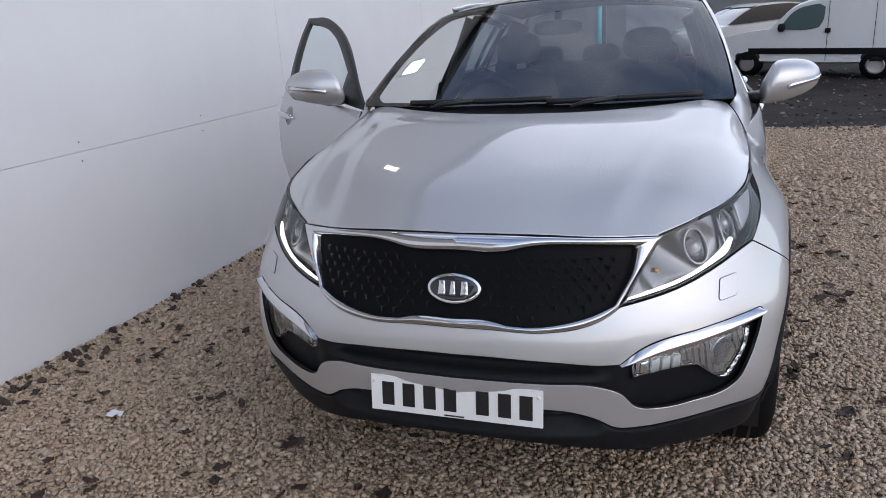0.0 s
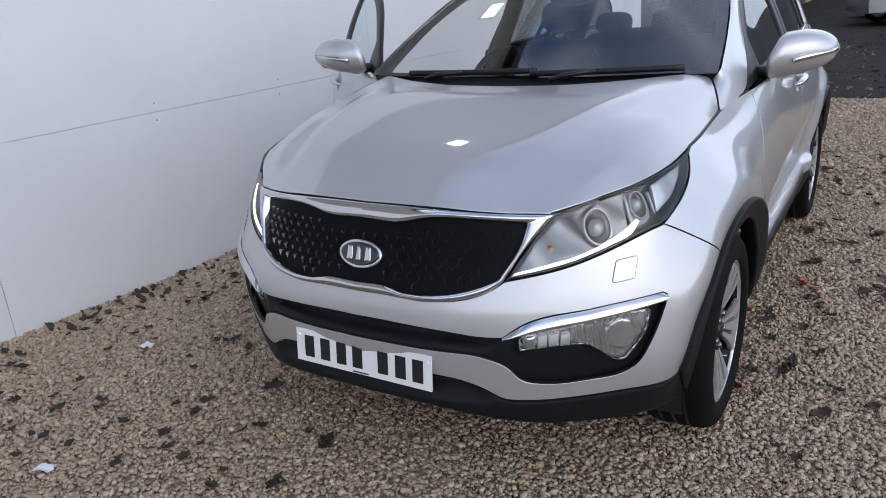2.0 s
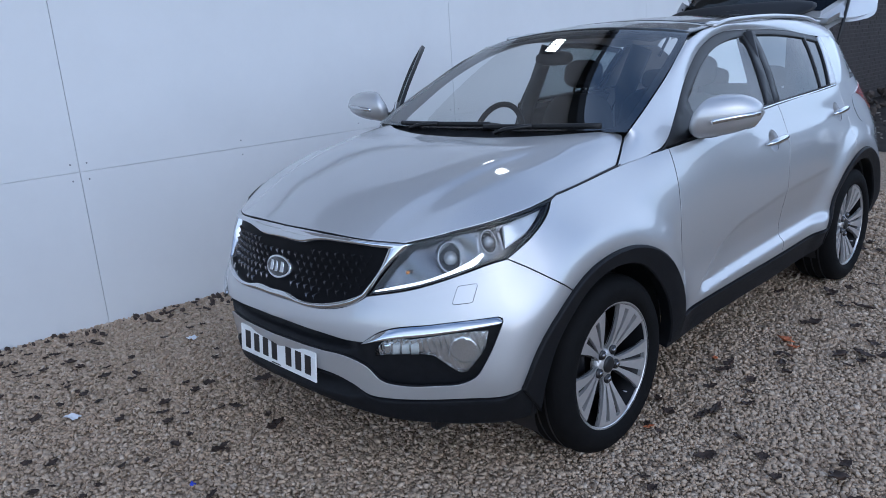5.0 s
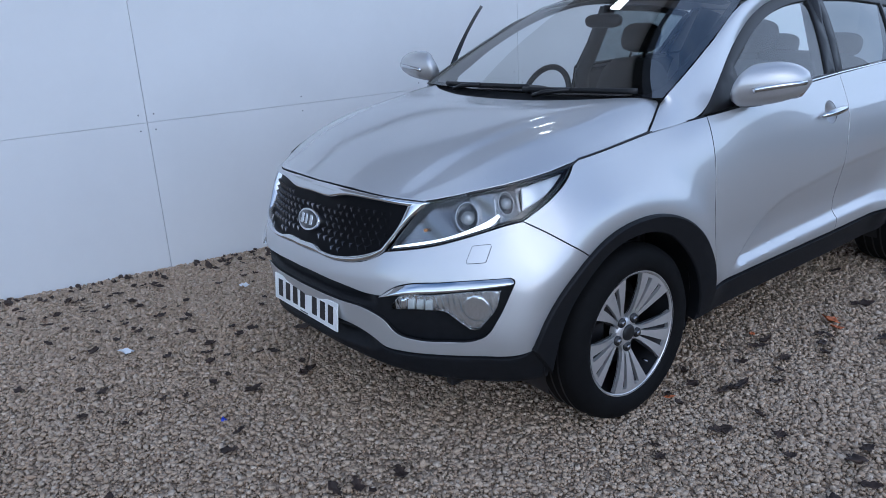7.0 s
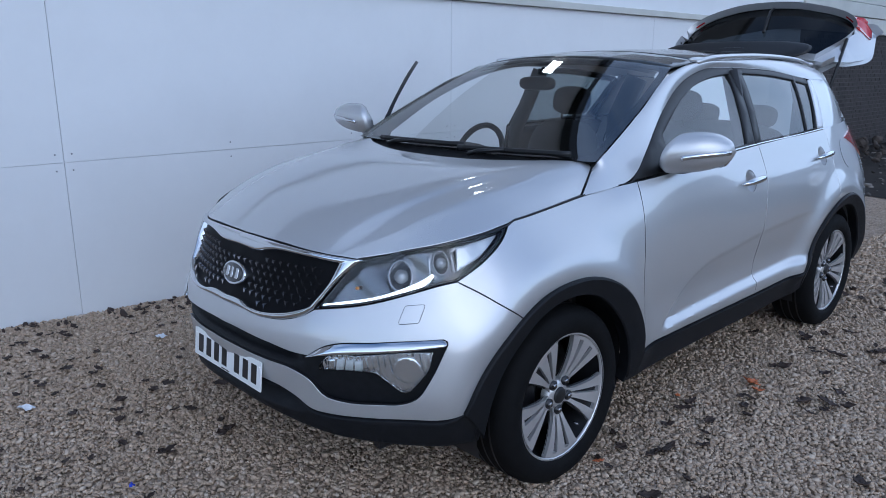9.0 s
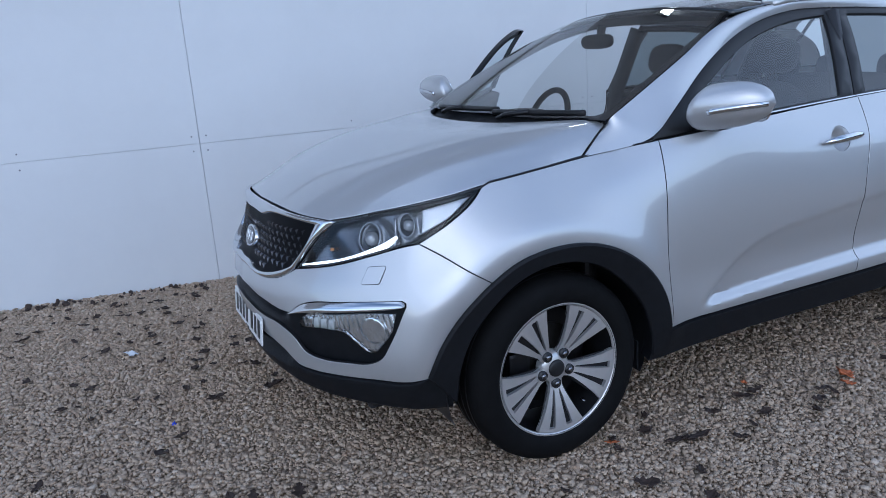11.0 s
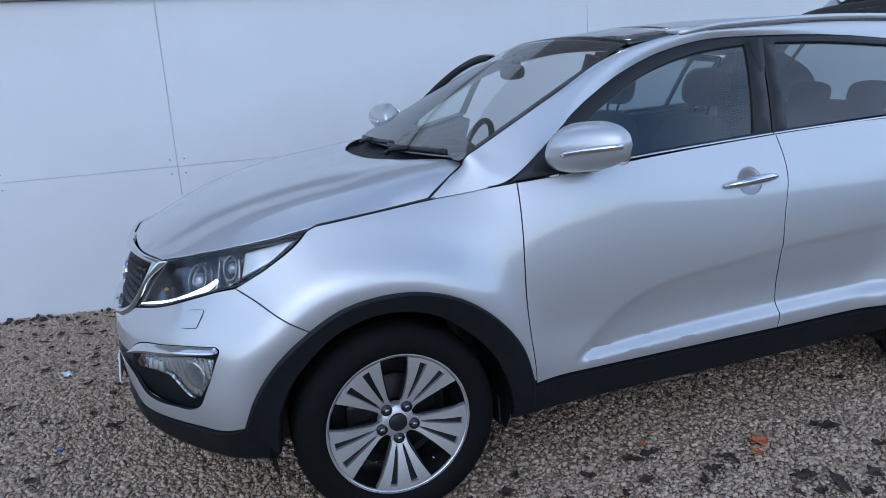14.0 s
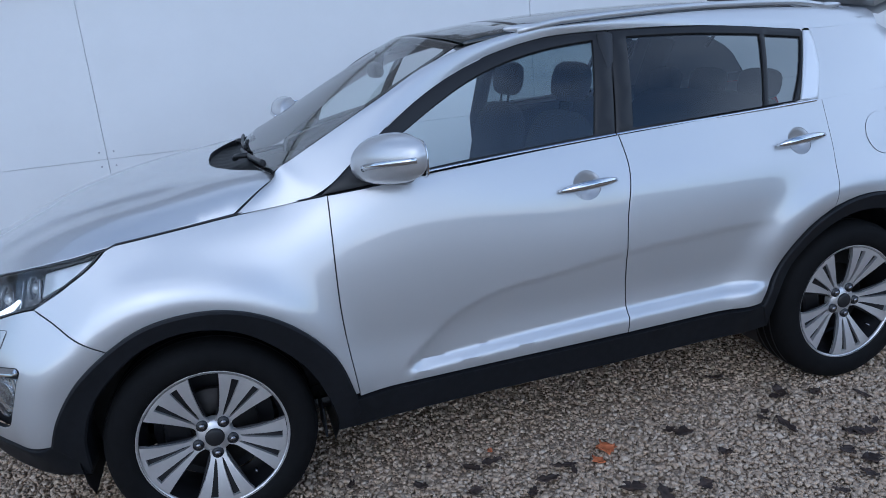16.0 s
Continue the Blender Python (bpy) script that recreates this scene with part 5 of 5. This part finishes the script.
# ---- behind the gravel: parked vehicles ----
def road_wheel(parent, x, y, r=.31, m=None):
    tyre = part("wheel", lathe([(r * .62, -.09), (r * .98, -.09), (r, -.05), (r, .05), (r * .98, .09), (r * .62, .09)], 28, (m or Matrix()) @ Matrix.Translation((x, y, r)) @ Matrix.Rotation(radians(90), 4, "Z")), RUBBER, parent)
    part("wheel_trim", lathe([(.0001, .08), (r * .25, .085), (r * .5, .07), (r * .63, .085), (r * .64, -.085), (r * .5, -.07), (.0001, -.08)], 24, (m or Matrix()) @ Matrix.Translation((x, y, r)) @ Matrix.Rotation(radians(90), 4, "Z")), ALLOY, tyre)


def side_profile(points, width, m, bevel=.06, crown=.0):
    """A body drawn as a closed side view (along x, z) and given its width along y."""
    bm = bmesh.new()
    pts = outline(*points, step=.12)
    n = len(pts)
    rings = []
    for y, k in ((-width / 2, .94), (-width / 2 + bevel, 1.0), (width / 2 - bevel, 1.0), (width / 2, .94)):
        c = np.mean(pts, axis=0)
        rings.append([bm.verts.new((c[0] + (p[0] - c[0]) * (1 - (1 - k) * .25), y, c[1] + (p[1] - c[1]) * k)) for p in pts])
    for a, b in zip(rings[:-1], rings[1:]):
        for i in range(n):
            bm.faces.new((a[i], a[(i + 1) % n], b[(i + 1) % n], b[i]))
    bm.faces.new(rings[0])
    bm.faces.new(rings[-1][::-1])
    bmesh.ops.recalc_face_normals(bm, faces=bm.faces)
    bm.transform(m)
    return bm


def van(at, turn):
    v = empty("van", "white panel van with black side strip, parked on the yard", "van")
    m = pose(*at, 0, 0, turn) @ Matrix.Diagonal((1, 1, .86, 1))
    body = [[(-2.05, .35), (-2.08, .62), (-1.98, .92)], [(-1.98, .92), (-1.45, 1.07), (-.85, 1.14)], [(-.85, 1.14), (-.28, 1.68), (.0, 1.78)], [(.0, 1.78), (.8, 1.85), (1.95, 1.82)], [(1.95, 1.80), (2.06, 1.4), (2.08, .35)], [(2.08, .35), (0, .32), (-2.05, .35)]]
    part("body", side_profile(body, 1.72, m), VAN_WHITE, v, smooth_angle=40)
    for y in (-.872, .872):
        part("cab_window", side_profile([[(-.64, 1.12), (-.26, 1.56), (-.12, 1.62)], [(-.12, 1.62), (.28, 1.64), (.32, 1.60)], [(.32, 1.60), (.30, 1.30), (.22, 1.15)], [(.22, 1.15), (.1, 1.12), (-.64, 1.12)]], .02, m @ Matrix.Translation((0, y, 0)), .005), VAN_GLASS, v, "grey-green cab window")
        part("side_strip", one_box((-1.30, y - .012, .54), (2.0, y + .012, .68), .01, m), BLACK, v, "black rubbing strip")
        part("door_handle", one_box((.36, y - .03, 1.02), (.46, y + .03, 1.12), .01, m), BLACK, v)
        part("door_joint", one_box((.40, y - .006, .40), (.406, y + .006, 1.72), 0, m), DARK_FILL, v)
        part("door_joint", one_box((1.30, y - .006, .40), (1.304, y + .006, 1.72), 0, m), DARK_FILL, v)
        part("mirror", blob((-.52, y * 1.10, 1.16), (.06, .10, .10), 2.6, 8, 12, m), BLACK, v)
    part("screen", side_profile([[(-.87, 1.15), (-.30, 1.69)], [(-.30, 1.69), (-.28, 1.67)], [(-.28, 1.67), (-.85, 1.13)], [(-.85, 1.13), (-.87, 1.15)]], 1.45, m, .01), GLOSS, v, "dark windscreen")
    part("bumper", one_box((-2.14, -.82, .30), (-1.9, .82, .56), .05, m), BLACK, v)
    part("head_lamp", blob((-1.93, -.70, .84), (.12, .14, .09), 3, 8, 14, m), REFLECTOR, v)
    for x in (-1.32, 1.38):
        for y in (-.79, .79):
            road_wheel(v, x, y, .30, m)
            part("wheel_arch", one_box((x - .36, y - .085, .30), (x + .36, y + .085, .64), .12, m), DARK_FILL, v)
    return v


def hatchback(at, turn, paint, label):
    c = empty("parked_car", label, "car", "parked cars")
    m = pose(*at, 0, 0, turn)
    body = [[(-2.0, .30), (-2.02, .60), (-1.90, .80)], [(-1.90, .80), (-1.3, .93), (-.95, .98)], [(-.95, .98), (1.75, 1.02), (1.95, .98)], [(1.95, .98), (2.0, .6), (1.98, .30)], [(1.98, .30), (0, .26), (-2.0, .30)]]
    part("body", side_profile(body, 1.72, m), paint, c, smooth_angle=40)
    cabin = [[(-1.0, .97), (-.35, 1.40), (-.1, 1.46)], [(-.1, 1.46), (.7, 1.48), (1.25, 1.40)], [(1.25, 1.40), (1.80, 1.0)], [(1.80, 1.0), (0, .95), (-1.0, .97)]]
    part("glasshouse", side_profile(cabin, 1.50, m, .15), GLOSS, c, "dark windows", smooth_angle=40)
    top = [[(-.35, 1.42), (-.1, 1.475), (.7, 1.495), (1.22, 1.42)], [(1.22, 1.42), (.7, 1.455), (-.1, 1.44), (-.35, 1.42)]]
    part("roof", side_profile(top, 1.34, m, .1), paint, c, smooth_angle=40)
    for x in (-1.25, 1.3):
        for y in (-.78, .78):
            road_wheel(c, x, y, .30, m)
            part("wheel_arch", one_box((x - .34, y - .085, .26), (x + .34, y + .085, .62), .12, m), DARK_FILL, c)
    return c


van(VAN_AT, VAN_TURN)
CAR_SILVER = shade("far_silver_paint", (.45, .46, .47), .3, .6, .6)
CAR_GREEN = shade("far_green_paint", (.03, .22, .08), .3, .1, .6)
CAR_RED = shade("far_red_paint", (.35, .03, .03), .3, .1, .6)
CAR_DARK = shade("far_dark_paint", (.03, .035, .04), .3, .2, .6)
for (x, y), turn, paint, label in (((2.0, 20.4), 20, CAR_SILVER, "silver hatchback parked beyond the van"), ((1.9, 23.4), 20, CAR_GREEN, "green hatchback parked beyond the van"), ((2.3, 26.4), 20, CAR_RED, "red hatchback parked at the back of the yard"),
                                   ((5.3, 22.5), 20, CAR_SILVER, "silver hatchback parked beyond the van"), ((5.0, 26), 20, CAR_DARK, "dark hatchback parked at the back of the yard"), ((8.6, 19.5), 20, CAR_DARK, "dark hatchback parked beside the van")):
    hatchback((x, y, 0), turn, paint, label)

# buildings that close the yard, far off and across the way
FAR = shade("dull_grey_sheeting", (.16, .165, .17), .7, vary=.25, scale=.6)
tagged(part("wall_north", one_box((-6, 40, -.2), (70, 41, 5.5), .02), FAR), "dull grey sheet wall at the back of the yard", "wall", kind="structure")

# floodlight on the wall
flood = empty("floodlight", "white wall floodlight, switched on", "lamp", at=(0, 0, 0))
part("bracket", one_box((WALL_X, 2.70, 4.12), (WALL_X + .10, 2.80, 4.18), .01), TRIM, flood)
fm = pose(WALL_X + .17, 2.75, 4.15, 0, 35, 0)
part("housing", one_box((-.05, -.17, -.12), (.04, .17, .12), .015, fm), TRIM, flood)
part("lens", one_box((.041, -.15, -.10), (.048, .15, .10), .004, fm), glow("floodlight_lens", (1.0, .95, .85), 16.0), flood, "lit square lens")

# grit, stones and scraps trodden into the yard
grit = bmesh.new()
rng = random.Random(31)
for k in range(1500):
    y = 7.3 + 9 * rng.random() ** 1.4
    x = rng.uniform(-2.3, 6.5)
    if y < 8.5 - .25 * (x + 2.6):
        continue
    q = rng.uniform(.008, .030) * (1.8 if rng.random() < .06 else 1)
    bmesh.ops.create_icosphere(grit, subdivisions=1, radius=q, matrix=pose(x, y, q * .2, rng.uniform(0, 360), 0, rng.uniform(0, 360)) @ Matrix.Diagonal((rng.uniform(.8, 1.6), rng.uniform(.5, 1.1), rng.uniform(.3, .6), 1)))
GRIT = shade("yard_grit", (.13, .115, .10), .8)
gn = GRIT.node_tree
geo_in, grit_ramp = gn.nodes.new("ShaderNodeNewGeometry"), gn.nodes.new("ShaderNodeValToRGB")
grit_ramp.color_ramp.elements[0].color, grit_ramp.color_ramp.elements[1].color = (.025, .021, .018, 1), (.24, .215, .19, 1)
grit_ramp.color_ramp.elements[0].position, grit_ramp.color_ramp.elements[1].position = .35, 1.0
gn.links.new(geo_in.outputs["Random Per Island"], grit_ramp.inputs["Fac"])
gn.links.new(grit_ramp.outputs["Color"], gn.nodes["Principled BSDF"].inputs["Base Color"])
tagged(part("yard_grit", grit, GRIT), "pale grit and stones trodden into the dark yard", "grit", kind="stuff")

# leaf litter and rubble along the foot of the brick wall
rub = bmesh.new()
rng = random.Random(7)
for k in range(160):
    y = rng.uniform(9.2, 20)
    x = WALL_X + abs(rng.gauss(0, .55))
    r = rng.uniform(.03, .13)
    bmesh.ops.create_icosphere(rub, subdivisions=1, radius=r, matrix=pose(x, y, r * .25 + .10 * max(0, 1 - (x - WALL_X) / 1.2), rng.uniform(0, 360), rng.uniform(0, 360), 0) @ Matrix.Diagonal((1, rng.uniform(.5, 1.2), rng.uniform(.4, .8), 1)))
tagged(part("rubble", rub, shade("dark_rubble", (.07, .055, .045), .9, vary=.6, scale=6)), "dark rubble and leaf litter by the brick wall", "rubble", kind="stuff")


# crumbled leaves and dirt along the foot of the white wall
lit = bmesh.new()
rng = random.Random(23)
for k in range(260):
    y = rng.uniform(-3.2, 6.0)
    x = WALL_X + .012 + abs(rng.gauss(0, .10))
    r = rng.uniform(.006, .022) * (1.4 if rng.random() < .15 else 1)
    bmesh.ops.create_icosphere(lit, subdivisions=1, radius=r, matrix=pose(x, y, dip(x, y) + r * .35, rng.uniform(0, 360), rng.uniform(0, 40), 0) @ Matrix.Diagonal((rng.uniform(.7, 1.5), rng.uniform(.5, 1.2), rng.uniform(.35, .7), 1)))
tagged(part("leaf_litter", lit, LEAF), "brown leaf crumbs and dirt along the wall foot", "litter", kind="stuff")


# ---- things on the gravel ----
def leaf_mesh(seed, long, wide, curl):
    """A curled, ragged leaf with a rib and a stalk."""
    g = random.Random(seed)
    rows = []
    n = 9
    for i in range(n + 1):
        t = i / n
        w = wide * math.sin(math.pi * min(1, .06 + .94 * t)) ** .7 * g.uniform(.35, 1.3)
        row = []
        for k in (-1, -.5, 0, .5, 1):
            row.append((long * (t - .5), w * k, .006 + curl * (abs(k) ** 1.5) * .5 + curl * 2 * (t - .5) ** 2 + g.uniform(-.004, .004)))
        rows.append(row)
    me = loft(rows)
    bm = bmesh.new()
    bm.from_mesh(me)
    bpy.data.meshes.remove(me)
    bmesh.ops.solidify(bm, geom=bm.faces[:], thickness=.003)
    me = bpy.data.meshes.new("leaf")
    bm.to_mesh(me)
    bm.free()
    return me


leaf_kinds = [leaf_mesh(s, l, w, c) for s, l, w, c in ((1, .085, .024, .012), (2, .06, .026, .016), (3, .11, .022, .010), (4, .05, .030, .020), (5, .075, .034, .014))]
for me in leaf_kinds:
    me.materials.append(LEAF)
rng = random.Random(11)


def drop_leaf(x, y, size=1.0, kind=None):
    ob = new("dead_leaf", kind or rng.choice(leaf_kinds))
    ob.location = (x, y, dip(x, y) + .008)
    ob.rotation_euler = (rng.uniform(-.25, .25), rng.uniform(-.25, .25), rng.uniform(0, 6.28))
    ob.scale = (size, size * rng.uniform(.7, 1.2), size)
    return tagged(ob, "dark rotting leaf lying on the gravel", "leaf", "fallen leaves")


for x, y in ((-.93, -1.19), (-.32, -.74), (1.17, .65), (.63, -.89), (-1.4, -.92), (-.94, -.82), (-.3, -.78), (-.93, -.98), (.92, 1.0), (.08, -1.29), (.56, -1.11), (1.17, 1.06), (1.23, 1.81), (1.0, 2.42), (.7, 2.14)):
    drop_leaf(x, y, .95)
for k in range(295):
    # thickest between the wall and the bonnet
    if k < 175:
        x, y = rng.uniform(-2.5, -.3), rng.gauss(-.9, .95)
        x = x if rng.random() < .75 else rng.uniform(-2.5, -1.9)
    elif k < 268:
        x, y = rng.triangular(.70, 2.1, .95), rng.uniform(-.3, 4.5)
    else:
        x, y = rng.uniform(-.6, 1.9), rng.uniform(-1.9, -1.0)
    drop_leaf(x, y, rng.uniform(.40, .95) * (1.25 if 175 <= k < 268 else 1.0))
for x, y, s in ((.94, .23, .55), (1.02, 1.42, 1.15), (1.08, 1.36, .8), (.84, 1.02, .45), (1.5, 2.9, .6)):
    me = leaf_kinds[rng.randrange(5)].copy()
    me.materials.clear()
    me.materials.append(ORANGE)
    ob = drop_leaf(x, y, s, me)
    ob["label"] = "orange broken leaf lying on the gravel"
for (x, y), s, material, name, label, cat in (((-1.70, -.46), .038, PAPER, "paper_scrap", "torn white paper scrap on the gravel", "litter"), ((-1.15, -1.33), .036, PAPER, "paper_scrap", "crumpled white paper scrap on the gravel", "litter"), ((-.155, -1.22), .012, BLUE, "plastic_scrap", "small blue plastic scrap on the gravel", "litter")):
    g = random.Random(int(x * 100))
    rows = [[(s * (i - 2) / 2, s * .6 * (j - 2) / 2, .012 + g.uniform(-.006, .01)) for j in range(5)] for i in range(5)]
    me = loft(rows)
    ob = tagged(part(name, me, material), label, cat)
    ob.location = (x, y, dip(x, y) + .004)
    ob.rotation_euler = (0, 0, g.uniform(0, 6))


# ---- loose gravel: angular chips, thickest where the camera passes ----
def chips(areas):
    rs = np.random.RandomState(5)
    xs, ys, rad = [], [], []
    for x0, x1, y0, y1, per_m2, r in areas:
        n = int((x1 - x0) * (y1 - y0) * per_m2)
        xs.append(rs.uniform(x0, x1, n))
        ys.append(rs.uniform(y0, y1, n))
        rad.append(r * np.clip(rs.lognormal(0, .32, n), .45, 2.1))
    x, y, r = np.concatenate(xs), np.concatenate(ys), np.concatenate(rad)
    n = len(x)
    cube = np.array([(-1, -1, -1), (1, -1, -1), (1, 1, -1), (-1, 1, -1), (-1, -1, 1), (1, -1, 1), (1, 1, 1), (-1, 1, 1)], float) * .62
    v = cube[None] * rs.uniform(.62, 1.35, (n, 8, 3))
    v *= np.stack((rs.uniform(.8, 1.35, n), rs.uniform(.7, 1.1, n), rs.uniform(.5, .85, n)), axis=1)[:, None, :]
    a, b, c = rs.uniform(0, 6.283, n), rs.normal(0, .30, n), rs.normal(0, .30, n)
    ca, sa, cb, sb, cc, sc = np.cos(a), np.sin(a), np.cos(b), np.sin(b), np.cos(c), np.sin(c)
    y1, z1 = v[..., 1] * cb[:, None] - v[..., 2] * sb[:, None], v[..., 1] * sb[:, None] + v[..., 2] * cb[:, None]
    x2, z2 = v[..., 0] * cc[:, None] + z1 * sc[:, None], -v[..., 0] * sc[:, None] + z1 * cc[:, None]
    x3, y3 = x2 * ca[:, None] - y1 * sa[:, None], x2 * sa[:, None] + y1 * ca[:, None]
    h = np.array([dip(p, q) for p, q in zip(x, y)]) - .012 + rs.uniform(.0, .010, n)
    out = np.stack((x3 * r[:, None] + x[:, None], y3 * r[:, None] + y[:, None], z2 * r[:, None] + (h + r * .25)[:, None]), axis=2).reshape(-1, 3)
    quads = np.array([(0, 3, 2, 1), (4, 5, 6, 7), (0, 1, 5, 4), (1, 2, 6, 5), (2, 3, 7, 6), (3, 0, 4, 7)])
    loops = (quads[None] + (np.arange(n) * 8)[:, None, None]).reshape(-1)
    me = bpy.data.meshes.new("gravel")
    me.vertices.add(len(out))
    me.vertices.foreach_set("co", out.ravel())
    me.loops.add(len(loops))
    me.loops.foreach_set("vertex_index", loops)
    me.polygons.add(n * 6)
    me.polygons.foreach_set("loop_start", np.arange(n * 6) * 4)
    me.update(calc_edges=True)
    me.validate()
    return me


gravel = part("gravel", chips([(-2.58, .9, -2.3, .35, 7400, .0080), (.9, 2.0, -2.3, -1.6, 2600, .012), (.9, 2.3, -1.6, 3.2, 7800, .0078), (.3, .9, .35, 3.2, 4500, .0080), (-2.58, -1.0, .35, 3.0, 4500, .0095), (.3, 4.0, 3.2, 7.6, 1700, .012), (2.3, 3.4, -1.0, 3.2, 3000, .0095), (2.3, 5.5, -4.2, -1.0, 900, .0105), (3.4, 5.5, -1.0, 3.2, 900, .0115), (-2.58, 2.3, -4.2, -2.3, 1100, .0105), (4.0, 6.0, 3.2, 7.0, 600, .013)]), STONE)
tagged(gravel, "loose buff and grey angular gravel chips", "gravel", kind="stuff")


# bricks of the dark wall: the near courses one by one, the rest joined
brick_bm = one_box((-.03, -.1055, -.0315), (0, .1055, .0315), .004)
brick_mesh = bpy.data.meshes.new("brick")
brick_bm.to_mesh(brick_mesh)
brick_bm.free()
brick_mesh.materials.append(BRICK)
nt = BRICK.node_tree
tone, info = nt.nodes.new("ShaderNodeHueSaturation"), nt.nodes.new("ShaderNodeObjectInfo")
span = nt.nodes.new("ShaderNodeMapRange")
span.inputs["To Min"].default_value, span.inputs["To Max"].default_value = .6, 1.5
base_in = nt.nodes["Principled BSDF"].inputs["Base Color"]
source = base_in.links[0].from_socket
nt.links.new(info.outputs["Random"], span.inputs["Value"])
nt.links.new(span.outputs["Result"], tone.inputs["Value"])
nt.links.new(source, tone.inputs["Color"])
nt.links.new(tone.outputs["Color"], base_in)
brick_rng = random.Random(5)
bv, bf = [], []
for row in range(28):
    for col in range(48):
        y = 10.62 + col * .222 + (row % 2) * .111
        at = Vector((WALL_X - .030 + brick_rng.uniform(-.003, .002), y, .04 + row * .0745))
        if col < 10:
            ob = new("brick", brick_mesh)
            ob.parent = brick_wall
            ob.location = at
        else:
            k = len(bv)
            for dy, dz, dx in ((-.105, -.031, 0), (.105, -.031, 0), (.105, .031, 0), (-.105, .031, 0), (-.1055, -.0315, -.01), (.1055, -.0315, -.01), (.1055, .0315, -.01), (-.1055, .0315, -.01)):
                bv.append((at[0] + dx, at[1] + dy, at[2] + dz))
            bf += [(k, k + 1, k + 2, k + 3)] + [(k + a, k + 4 + a, k + 4 + (a + 1) % 4, k + (a + 1) % 4) for a in range(4)]
courses = part("brick_courses", mesh_of("brick_courses", bv, bf, False), BRICK, brick_wall, "far courses of dark brick")
courses["kind"] = "stuff"
